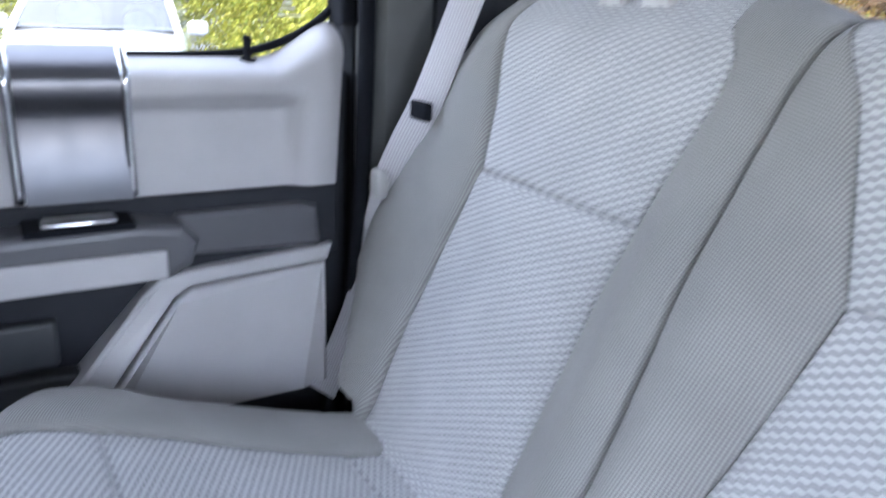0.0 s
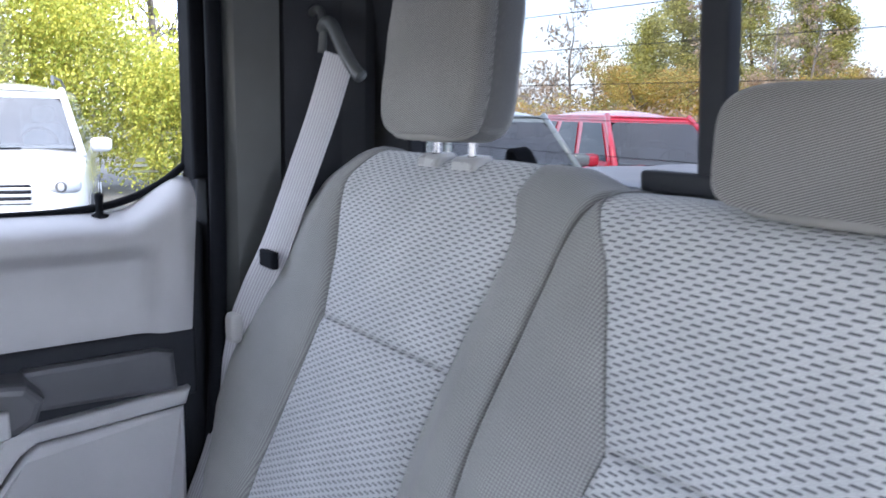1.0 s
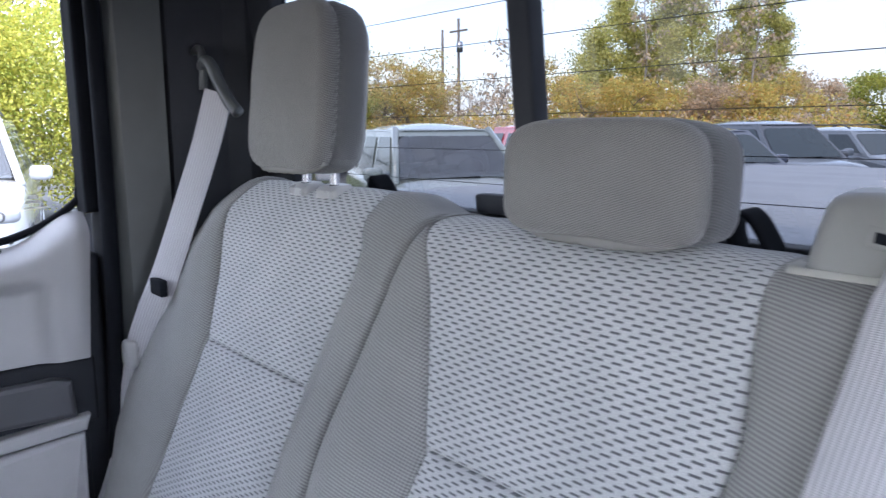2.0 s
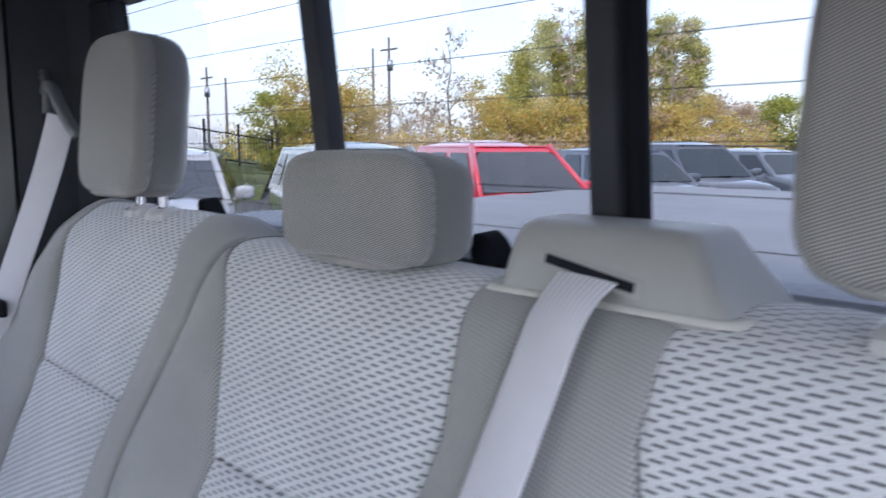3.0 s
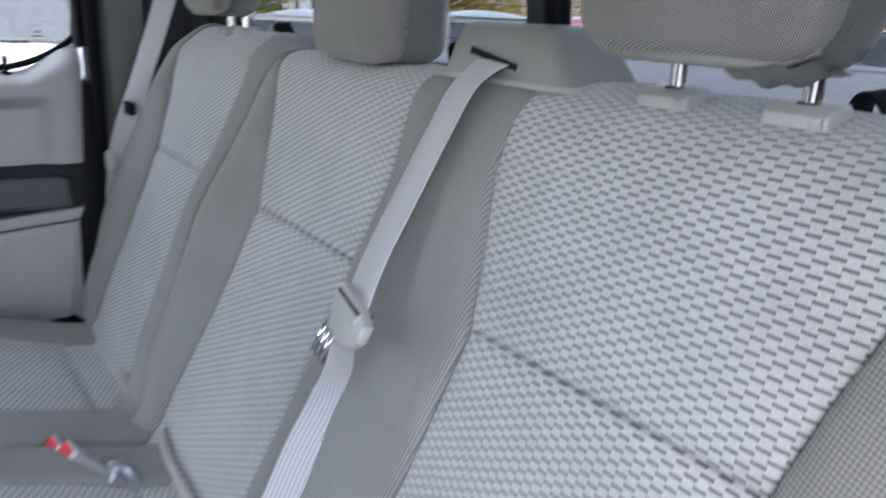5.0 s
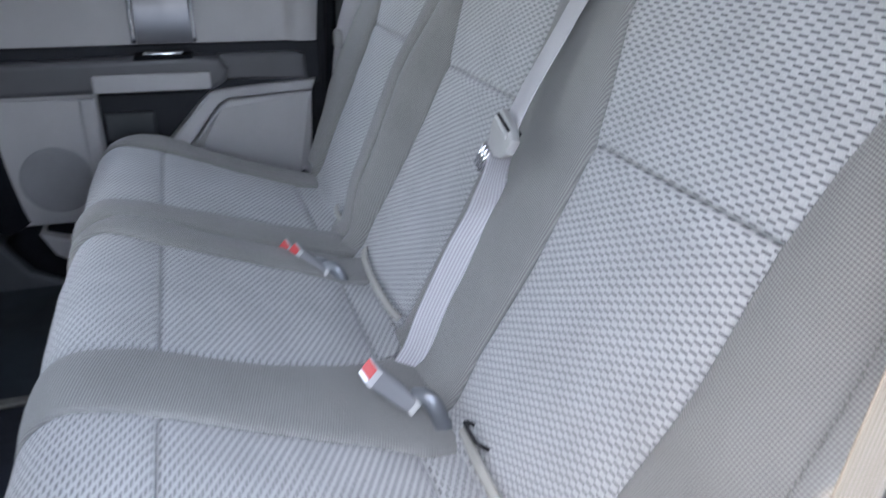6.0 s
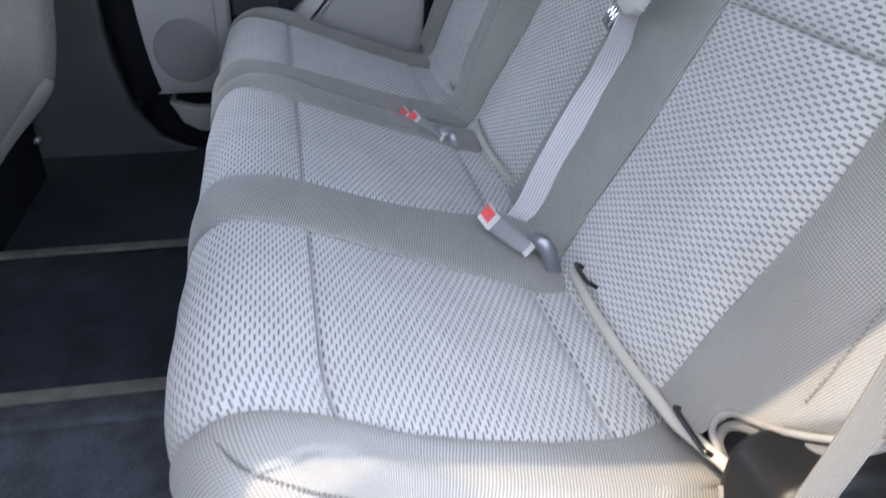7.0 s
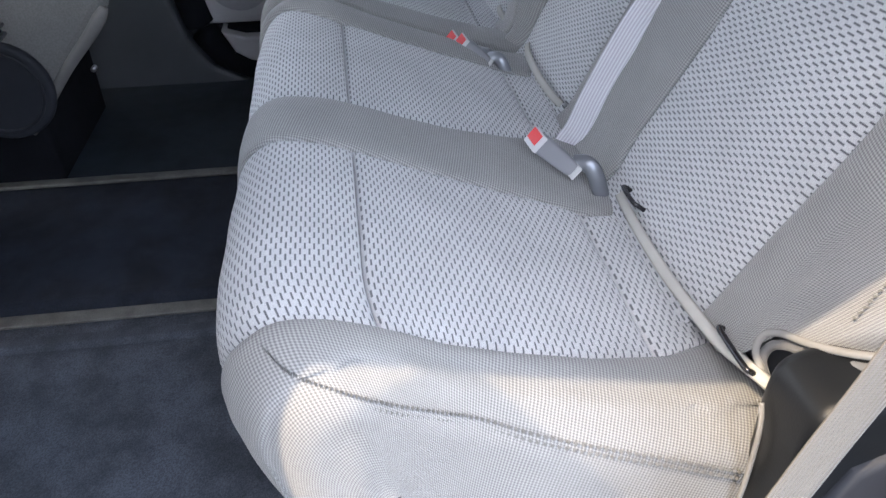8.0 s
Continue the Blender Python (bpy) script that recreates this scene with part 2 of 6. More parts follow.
def tube_mesh(name, points, radius, material, sides=10, flat=1.0):
    """A tube along points; radius may be a list."""
    pts = [Vector(p) for p in points]
    rows = []
    for i, p in enumerate(pts):
        way = (pts[min(i + 1, len(pts) - 1)] - pts[max(i - 1, 0)]).normalized()
        a = way.orthogonal().normalized() if abs(way.z) > 0.95 else way.cross(Vector((0, 0, 1))).normalized()
        b = way.cross(a)
        r = radius[i] if isinstance(radius, (list, tuple)) else radius
        rows.append([p + a * math.cos(t) * r + b * math.sin(t) * r * flat for t in (2 * math.pi * k / sides for k in range(sides))])
    verts = [v for row in rows for v in row]
    faces = []
    for i in range(len(rows) - 1):
        for j in range(sides):
            k = (j + 1) % sides
            faces.append((i * sides + j, i * sides + k, (i + 1) * sides + k, (i + 1) * sides + j))
    faces.append(tuple(reversed(range(sides))))
    faces.append(tuple(range((len(rows) - 1) * sides, len(rows) * sides)))
    return mesh_of(name, verts, faces, material)


def smooth_line(points, per=6):
    """A Catmull-Rom line through the points."""
    pts = [Vector(p) for p in points]
    out = []
    for i in range(len(pts) - 1):
        p0, p1, p2, p3 = pts[max(i - 1, 0)], pts[i], pts[i + 1], pts[min(i + 2, len(pts) - 1)]
        for k in range(per):
            t = k / per
            out.append(0.5 * (2 * p1 + (p2 - p0) * t + (2 * p0 - 5 * p1 + 4 * p2 - p3) * t * t + (3 * p1 - p0 - 3 * p2 + p3) * t ** 3))
    out.append(pts[-1])
    return out


def ribbon_mesh(name, points, across, width, thick, material):
    """A flat strap along points; across: its width's direction at each point."""
    rows, uvs, far = [], [], 0.0
    pts = [Vector(p) for p in points]
    for i, p in enumerate(pts):
        if i:
            far += (p - pts[i - 1]).length
        way = (pts[min(i + 1, len(pts) - 1)] - pts[max(i - 1, 0)]).normalized()
        a = Vector(across[i] if isinstance(across, list) else across)
        a = (a - way * a.dot(way)).normalized()
        up = a.cross(way).normalized()
        h = width / 2
        ring = [(-h, 0), (-h + 0.002, thick), (-h / 2, thick), (0, thick), (h / 2, thick), (h - 0.002, thick), (h, 0), (h - 0.002, -thick), (0, -thick), (-h + 0.002, -thick)]
        rows.append([p + a * u + up * w for u, w in ring])
        uvs.append([(u, far) for u, w in ring])
    return grid_mesh(name, rows, material, uvs, close=True)


def superbox(w, d, h, power=5.0, n=14, shape=None):
    """A rounded block of faces, centred on the origin: points, quads. shape bends each point."""
    verts, faces, index = [], [], {}
    def vert(c):
        key = tuple(round(v, 5) for v in c)
        if key not in index:
            s = sum(abs(v) ** power for v in c) ** (-1 / power)
            p = Vector((c[0] * s * w / 2, c[1] * s * d / 2, c[2] * s * h / 2))
            index[key] = len(verts)
            verts.append(shape(p) if shape else p)
        return index[key]
    steps = [math.tan((2 * k / n - 1) * math.pi / 4) for k in range(n + 1)]
    for axis in range(3):
        for side in (-1, 1):
            for i in range(n):
                for j in range(n):
                    quad = []
                    for a, b in ((i, j), (i + 1, j), (i + 1, j + 1), (i, j + 1)):
                        c = [0, 0, 0]
                        c[axis], c[(axis + 1) % 3], c[(axis + 2) % 3] = side, steps[a], steps[b]
                        quad.append(vert(c))
                    faces.append(tuple(quad if side > 0 else reversed(quad)))
    return verts, faces


# ---- the seats' section ----
def polyline(points):
    pts = smooth_line([(y, z, 0) for y, z in points], 8)
    far = [0.0]
    for a, b in zip(pts, pts[1:]):
        far.append(far[-1] + (b - a).length)
    return np.array([[p.x, p.y] for p in pts]), np.array(far)


class Section:
    """A seat's side outline; s runs along it. Gives places and the way out of the cushion."""

    def __init__(self, points):
        self.pts, self.far = polyline(points)

    def at(self, s):
        s = max(0.0, min(s, self.far[-1]))
        return np.interp(s, self.far, self.pts[:, 0]), np.interp(s, self.far, self.pts[:, 1])

    def out(self, s):
        (y0, z0), (y1, z1) = self.at(s - 0.006), self.at(s + 0.006)
        dy, dz = y1 - y0, z1 - z0
        n = math.hypot(dy, dz)
        return -dz / n, dy / n

    def where(self, col, value, lo=0, hi=None):
        """The s at which the outline first passes a height (col 1) or a depth (col 0)."""
        for i in range(1, len(self.far)):
            a, b = self.pts[i - 1, col] - value, self.pts[i, col] - value
            if a * b <= 0 and self.far[i] > lo:
                return self.far[i - 1] + (self.far[i] - self.far[i - 1]) * (abs(a) / (abs(a) + abs(b) + 1e-9))
        return self.far[-1]


BACK = Section([(-0.092, 0.500), (-0.066, 0.520), (-0.044, 0.545), (-0.022, 0.600), (0.018, 0.700), (0.078, 0.863), (0.108, 0.945),
                (0.130, 1.005), (0.143, 1.033), (0.164, 1.050), (0.195, 1.056), (0.235, 1.052), (0.262, 1.036)])
CUSHION = Section([(-0.44, 0.405), (-0.478, 0.440), (-0.508, 0.50), (-0.520, 0.56), (-0.514, 0.598), (-0.499, 0.622), (-0.472, 0.637), (-0.43, 0.634), (-0.38, 0.622),
                   (-0.29, 0.592), (-0.20, 0.561), (-0.11, 0.534), (-0.06, 0.524), (-0.02, 0.515)])


def spaced(length, step, rim):
    """Steps from 0 to 1 that lie close together near both ends."""
    inner = [rim * k / length for k in (0.0, 0.12, 0.3, 0.55, 1.0)]
    n = max(2, int(length * (1 - 2 * inner[-1]) / step))
    mid = [inner[-1] + (1 - 2 * inner[-1]) * k / n for k in range(1, n)]
    return inner + mid + [1 - v for v in reversed(inner)]


def panel(name, section, s0, s1, left, right, material, parent, seams="lrbt", puff=0.007, rim=0.013, crown=0.0, lift=0.0, roll="", roll_r=0.035, roll_d=0.10, fan=None, label="", wrinkle=0.0012, step=0.012, bend=None, depth=0.005, bulge=None):
    """A stuffed panel of a seat between two side lines, its edges drawn in where there is a seam.
    left, right: x as lists over s. bulge: more stuffing by the place across (0 to 1) and the height. roll: the side on which the cloth rolls over to the seat's flank."""
    lx, ls = zip(*[(x, s) for s, x in left])
    rx, rs = zip(*[(x, s) for s, x in right])
    wide = abs(np.mean(rx) - np.mean(lx))
    us, vs = spaced(wide, step, min(rim, wide * 0.4)), spaced(s1 - s0, step, min(rim, (s1 - s0) * 0.4))
    rows, uvs = [], []
    for v in vs:
        s = s0 + (s1 - s0) * v
        y, z = section.at(s)
        oy, oz = section.out(s)
        thin = 1 - 0.75 * smooth01((z - 0.96) / 0.08)
        a, b = np.interp(s, ls, lx), np.interp(s, rs, rx)
        row, uv = [], []
        for u in us:
            x = a + (b - a) * u
            side = cross = 1.0
            for key, gap in (("l", u * wide), ("r", (1 - u) * wide), ("b", v * (s1 - s0)), ("t", (1 - v) * (s1 - s0))):
                if key in seams:
                    e = math.sqrt(max(0.0, 1 - (1 - min(1.0, gap / rim)) ** 2))
                    side, cross = (side * e, cross) if key in "lr" else (side, cross * e)
            draw = side * cross
            off = lift * thin * draw - depth * thin * (1 - side) - 0.009 * side * (1 - cross) + crown * thin * draw * math.sin(math.pi * u) * min(1, math.sin(math.pi * min(max(v, 0.0), 1.0)) * 2.5 + 0.35)
            if bulge:
                off += bulge(u, z)
            off += wrinkle * noise.noise(Vector((x * 22, s * 22, 1.7))) * draw
            row.append(Vector((x, y + oy * off, z + oz * off)))
            uv.append((x, s))
        for side, at_end in (("l", False), ("r", True)):
            if side in roll:
                end = row[-1] if at_end else row[0]
                sign = 1 if at_end else -1
                extra, extra_uv = [], []
                x_end = end.x
                for k in range(1, 7):
                    t = math.pi / 2 * k / 6
                    dx, back = roll_r * math.sin(t), roll_r * (1 - math.cos(t))
                    extra.append(Vector((x_end + sign * dx, end.y - oy * back, end.z - oz * back)))
                    extra_uv.append((x_end + sign * roll_r * t, s))
                if fan:
                    # the flank: from the outline towards an inner line, bulging over the roll
                    edge = Vector((x_end, end.y, end.z))
                    ahead = max(0.0, fan[0] - edge.y)
                    hub = Vector((x_end, max(fan[0], min(edge.y, fan[1])) - 0.45 * ahead, fan[2] + 0.45 * min(1.0, ahead / 0.10) * max(0.0, edge.z - fan[2])))
                    far = max(1e-4, (hub - edge).length)
                    extra, extra_uv = [], []
                    for k in (0.04, 0.10, 0.18, 0.28, 0.40, 0.54, 0.70, 0.86, 1.0, 1.3, 1.6, 2.0, 2.5, 3.1, 3.8, 4.6):
                        d = min(roll_r * k, far)
                        at = edge.lerp(hub, d / far)
                        c = min(1.0, d / roll_r, float(np.min(np.hypot(section.pts[:, 0] - at.y, section.pts[:, 1] - at.z))) / roll_r)
                        dx = roll_r * math.sqrt(max(0.0, 1 - (1 - c) ** 2)) + 0.004 * c
                        q = Vector((x_end + (fan[4] * sign - x_end) * c + sign * dx, at.y, at.z))
                        extra.append(q)
                        extra_uv.append((x_end + sign * (d + dx) * 0.85, s))
                for back in () if fan else (roll_d * 0.35, roll_d * 0.7, roll_d):
                    extra.append(Vector((x_end + sign * (roll_r + 0.002), end.y - oy * (roll_r + back), end.z - oz * (roll_r + back))))
                    extra_uv.append((x_end + sign * (roll_r * 1.57 + back), s))
                if at_end:
                    row, uv = row + extra, uv + extra_uv
                else:
                    row, uv = extra[::-1] + row, extra_uv[::-1] + uv
        rows.append([bend(q) for q in row] if bend else row)
        uvs.append(uv)
    me = grid_mesh(name, rows, material, uvs)
    return part(name, me, None, parent, label)


def stitches(name, section, line, parent, lift=0.001, pitch=0.009, material=None):
    """A row of short raised stitches along a line of (s, x)."""
    ss, xs = zip(*line)
    n = int((ss[-1] - ss[0]) / pitch)
    verts, faces = [], []
    for k in range(n):
        s = ss[0] + (ss[-1] - ss[0]) * (k + 0.5) / n
        x = np.interp(s, ss, xs)
        y, z = section.at(s)
        oy, oz = section.out(s)
        (y1, z1) = section.at(s + pitch * 0.3)
        (y0, z0) = section.at(s - pitch * 0.3)
        base = len(verts)
        for yy, zz, off in ((y0, z0, -0.001), (y, z, 0.0016), (y1, z1, -0.001)):
            for dx in (-0.0011, 0.0011):
                verts.append((x + dx, yy + oy * (lift + off), zz + oz * (lift + off)))
        faces += [(base, base + 1, base + 3, base + 2), (base + 2, base + 3, base + 5, base + 4)]
    return part(name, mesh_of(name, verts, faces, material), None, parent)


def by_z(pairs):
    """Side lines given over the backrest's height become lines over s."""
    return [(BACK.where(1, z) if z < 1.055 else BACK.far[-1], x) for z, x in pairs]


def by_y(pairs):
    """Side lines given over the cushion's depth become lines over s."""
    return [(CUSHION.where(0, y, 0.22), x) for y, x in pairs]


S_LOW, S_SEAM, S_TOP, S_END = BACK.where(1, 0.503), BACK.where(1, 0.863), BACK.where(1, 1.049), BACK.far[-1]

A_OUT = by_z([(0.503, -0.685), (0.56, -0.703), (0.65, -0.730), (0.75, -0.731), (0.80, -0.720), (0.863, -0.700), (0.99, -0.645), (1.05, -0.614), (1.2, -0.584)])
A_INL = by_z([(0.503, -0.575), (0.56, -0.578), (0.665, -0.574), (0.79, -0.552), (0.87, -0.538), (0.94, -0.556), (1.0, -0.580), (1.04, -0.588), (1.2, -0.570)])
A_INR = by_z([(0.503, -0.312), (0.58, -0.307), (0.68, -0.299), (0.80, -0.285), (0.863, -0.272), (0.93, -0.256), (0.98, -0.240), (1.02, -0.240), (1.045, -0.262), (1.2, -0.285)])
SPLIT = [(0.503, -0.196), (0.60, -0.192), (0.70, -0.186), (0.80, -0.181), (0.95, -0.180), (1.0, -0.176), (1.044, -0.165), (1.2, -0.155)]
A_SPLIT = by_z([(z, x - 0.011) for z, x in SPLIT])
B_SPLIT = by_z([(z, x + 0.011) for z, x in SPLIT])
B_INL = by_z([(0.503, -0.150), (0.57, -0.146), (0.72, -0.100), (0.80, -0.080), (0.86, -0.066), (0.93, -0.092), (1.0, -0.118), (1.045, -0.150), (1.2, -0.19)])
B_INR = by_z([(0.503, 0.128), (0.56, 0.134), (0.64, 0.147), (0.75, 0.168), (0.863, 0.191), (0.95, 0.208), (1.05, 0.196), (1.2, 0.19)])
C_INL = by_z([(0.503, 0.340), (0.56, 0.342), (0.60, 0.345), (0.72, 0.371), (0.786, 0.380), (0.858, 0.390), (0.912, 0.377), (0.985, 0.354), (1.04, 0.358), (1.2, 0.365)])
C_INR = by_z([(0.503, 0.612), (0.557, 0.62), (0.633, 0.629), (0.75, 0.648), (0.863, 0.656), (0.925, 0.670), (0.961, 0.681), (1.04, 0.700), (1.2, 0.700)])
C_OUT = by_z([(0.503, 0.735), (0.56, 0.745), (0.64, 0.749), (0.80, 0.755), (0.9, 0.752), (1.0, 0.735), (1.05, 0.715), (1.2, 0.70)])


def round_front(q):
    """The cushions' front corners, rounded in plan, with small notches where two cushions meet."""
    near = smooth01((-0.26 - q.y) / 0.22)
    back = 0.016 + 0.075 * max(0, (q.x - 0.60) / 0.18) ** 2 + 0.06 * max(0, (-0.52 - q.x) / 0.13) ** 2
    back += 0.018 * math.exp(-((q.x + 0.133) / 0.022) ** 2)
    return Vector((q.x, q.y + back * near, q.z - 0.012 * near * max(0, (q.x - 0.60) / 0.18) ** 2))


def round_foot(q):
    """The backrests' lower outer corners, cut out over the hinges."""
    far = q.x if q.x > 0 else 0.03 - q.x
    low = 0.503 + 0.034 * smooth01((far - 0.59) / 0.04) + 0.056 * smooth01((far - 0.688) / 0.022) + 0.50 * max(0, far - 0.71)
    if q.z < 0.72 and low > 0.504:
        up = 0.72 - (0.72 - q.z) * (0.72 - low) / (0.72 - 0.503)
        heights, depths = BACK.pts[:60, 1], BACK.pts[:60, 0]
        return Vector((q.x, q.y + float(np.interp(up, heights, depths) - np.interp(q.z, heights, depths)), up))
    return q


def smooth01(t):
    t = min(1, max(0, t))
    return t * t * (3 - 2 * t)


def shell_back(name, x0, x1, parent):
    """The hard rear shell and the underside of a backrest."""
    outline = [(0.262, 1.036), (0.268, 1.015), (0.258, 0.95), (0.235, 0.80), (0.20, 0.62), (0.165, 0.50), (-0.02, 0.49), (0.00, 0.56), (0.10, 0.863), (0.16, 1.02), (0.2, 1.035)]
    return part(name, prism_bm(outline, "x", x0, x1, 0.008), CHARCOAL, parent)


NOTE = "light grey cloth insert woven with dark dashes"


def split_bulge(z):
    """How far the two bolsters stand out beside the gap between the backrests."""
    return 0.030 * smooth01((1.0 - z) / 0.20) * (0.45 + 0.55 * smooth01((z - 0.52) / 0.12))


def high_top(q):
    """The narrow backrest's top rises towards its rear edge."""
    k = smooth01((q.y - 0.15) / 0.055) * smooth01((q.z - 1.0) / 0.04) * smooth01((q.x + 0.71) / 0.10) * smooth01((-0.165 - q.x) / 0.07)
    return Vector((q.x, q.y, q.z + 0.017 * k))


def wide_top(q):
    """The wide backrest's top behind the outer head restraint."""
    k = smooth01((q.y - 0.17) / 0.05) * smooth01((q.z - 1.0) / 0.04) * smooth01((q.x - 0.34) / 0.06)
    return Vector((q.x, q.y, q.z + 0.006 * k))


def backrest_small(seat):
    back = shell_back("backrest", -0.69, -0.215, seat)
    panel("lower_insert", BACK, S_LOW, S_SEAM, A_INL, A_INR, INSERT, back, crown=0.004, label=NOTE)
    panel("upper_insert", BACK, S_SEAM, S_END, A_INL, A_INR, INSERT, back, seams="lrb", crown=0.003, label=NOTE, bend=high_top)
    panel("outer_bolster", BACK, S_LOW, S_END, A_OUT, A_INL, CLOTH, back, seams="r", lift=0.006, crown=0.011, roll="l", bend=lambda q: high_top(round_foot(q)))
    panel("inner_bolster", BACK, S_LOW, S_END, A_INR, A_SPLIT, CLOTH, back, seams="lb", lift=0.004, crown=0.005, roll="r", roll_r=0.0105, roll_d=0.06, bend=high_top, bulge=lambda u, z: split_bulge(z) * smooth01(u * 1.25))


def backrest_large(seat):
    back = shell_back("backrest", -0.165, 0.74, seat)
    panel("lower_insert", BACK, S_LOW, S_SEAM, B_INL, B_INR, INSERT, back, crown=0.004, label=NOTE)
    panel("upper_insert", BACK, S_SEAM, S_END, B_INL, B_INR, INSERT, back, seams="lrb", crown=0.003, label=NOTE)
    panel("lower_insert", BACK, S_LOW, S_SEAM, C_INL, C_INR, INSERT, back, crown=0.004, label=NOTE)
    panel("upper_insert", BACK, S_SEAM, S_END, C_INL, C_INR, INSERT, back, seams="lrb", crown=0.003, label=NOTE, bend=wide_top)
    panel("inner_bolster", BACK, S_LOW, S_END, B_SPLIT, B_INL, CLOTH, back, seams="rb", lift=0.004, crown=0.005, roll="l", roll_r=0.0105, roll_d=0.06, bulge=lambda u, z: split_bulge(z) * smooth01((1 - u) * 1.15))
    panel("middle_panel", BACK, S_LOW, S_END, B_INR, C_INL, CLOTH, back, seams="lrb", lift=0.003, crown=0.006)
    panel("outer_bolster", BACK, S_LOW, S_END, C_INR, C_OUT, CLOTH, back, seams="l", lift=0.006, crown=0.009, roll="r", bend=lambda q: wide_top(round_foot(q)))
    stitches("stitching", BACK, [(s, x + 0.006) for s, x in C_OUT if BACK.where(1, 0.62) < s < S_TOP], back, lift=0.008, pitch=0.0055, material=STITCH)


# Cushion lines over depth: from the front's lower edge to the rear.
def front(x_front, pairs):
    return [(0.0, x_front)] + by_y([(-0.50, pairs[0][1])] + pairs)


CA_OUT = front(-0.605, [(-0.47, -0.605), (-0.35, -0.612), (-0.19, -0.605), (-0.02, -0.585)])
CA_INL = front(-0.545, [(-0.47, -0.545), (-0.39, -0.536), (-0.30, -0.531), (-0.11, -0.503), (-0.02, -0.495)])
CA_INR = front(-0.215, [(-0.47, -0.215), (-0.39, -0.207), (-0.29, -0.222), (-0.12, -0.240), (-0.02, -0.248)])
CA_SPLIT = front(-0.155, [(-0.47, -0.150), (-0.38, -0.148), (-0.29, -0.150), (-0.19, -0.150), (-0.02, -0.150)])
CB_SPLIT = front(-0.142, [(-0.47, -0.132), (-0.38, -0.120), (-0.29, -0.118), (-0.17, -0.116), (-0.02, -0.112)])
CB_INL = front(-0.080, [(-0.47, -0.080), (-0.39, -0.050), (-0.30, -0.048), (-0.17, -0.040), (-0.11, -0.022), (-0.02, -0.015)])
CB_INR = front(0.262, [(-0.47, 0.262), (-0.38, 0.258), (-0.256, 0.256), (-0.145, 0.232), (-0.11, 0.214), (-0.02, 0.186)])
CC_INL = front(0.375, [(-0.47, 0.375), (-0.377, 0.383), (-0.261, 0.392), (-0.154, 0.402), (-0.10, 0.418), (-0.02, 0.40)])
CC_INR = front(0.600, [(-0.47, 0.681), (-0.43, 0.682), (-0.376, 0.688), (-0.32, 0.692), (-0.25, 0.686), (-0.184, 0.678), (-0.10, 0.660), (-0.02, 0.625)])
CC_OUT = front(0.736, [(-0.47, 0.730), (-0.43, 0.718), (-0.35, 0.715), (-0.18, 0.715), (-0.02, 0.711)])
T_F, T_R, T_E = CUSHION.where(0, -0.38, 0.22), CUSHION.where(0, -0.11, 0.22), CUSHION.far[-1]


def cushion_base(name, x0, x1, parent):
    outline = [(-0.405, 0.43), (-0.38, 0.395), (-0.06, 0.38), (0.0, 0.42), (-0.015, 0.505), (-0.11, 0.518), (-0.36, 0.598), (-0.41, 0.60), (-0.43, 0.57), (-0.43, 0.5)]
    return part(name, prism_bm(outline, "x", x0, x1, 0.01), CHARCOAL, parent)


def cushion_small(seat):
    base = cushion_base("cushion", -0.61, -0.17, seat)
    panel("front_insert", CUSHION, 0.0, T_F, CA_INL, CA_INR, INSERT, base, seams="lrt", crown=0.004, label=NOTE, bend=round_front)
    panel("middle_insert", CUSHION, T_F, T_R, CA_INL, CA_INR, INSERT, base, crown=0.003, label=NOTE, bend=round_front)
    panel("rear_insert", CUSHION, T_R, T_E, CA_INL, CA_INR, INSERT, base, seams="lrb", label=NOTE)
    panel("outer_bolster", CUSHION, 0.0, T_E, CA_OUT, CA_INL, CLOTH, base, seams="r", lift=0.004, crown=0.004, roll="l", roll_r=0.035, fan=(-0.38, -0.03, 0.405, 0.57, 0.606), bend=round_front)
    panel("inner_bolster", CUSHION, 0.0, T_E, CA_INR, CA_SPLIT, CLOTH, base, seams="l", lift=0.005, crown=0.006, roll="r", roll_r=0.014, roll_d=0.08, bend=round_front)


def side_stitching(points, parent):
    """A row of stitches along the cushion's outer flank."""
    line = smooth_line(points, 9)
    verts, faces = [], []
    for a, b in zip(line, line[1:]):
        way = (b - a).normalized()
        up = way.cross(Vector((1, 0, 0))).normalized()
        mid, half = (a + b) / 2, (b - a).length * 0.34
        n = len(verts)
        for along, out in ((-half, 0.0), (0, 0.0022), (half, 0.0)):
            for w in (-0.0016, 0.0016):
                verts.append(mid + way * along + up * w + Vector((out, 0, 0)))
        faces += [(n, n + 1, n + 3, n + 2), (n + 2, n + 3, n + 5, n + 4)]
    part("stitching", mesh_of("stitching", verts, faces, STITCH), None, parent)


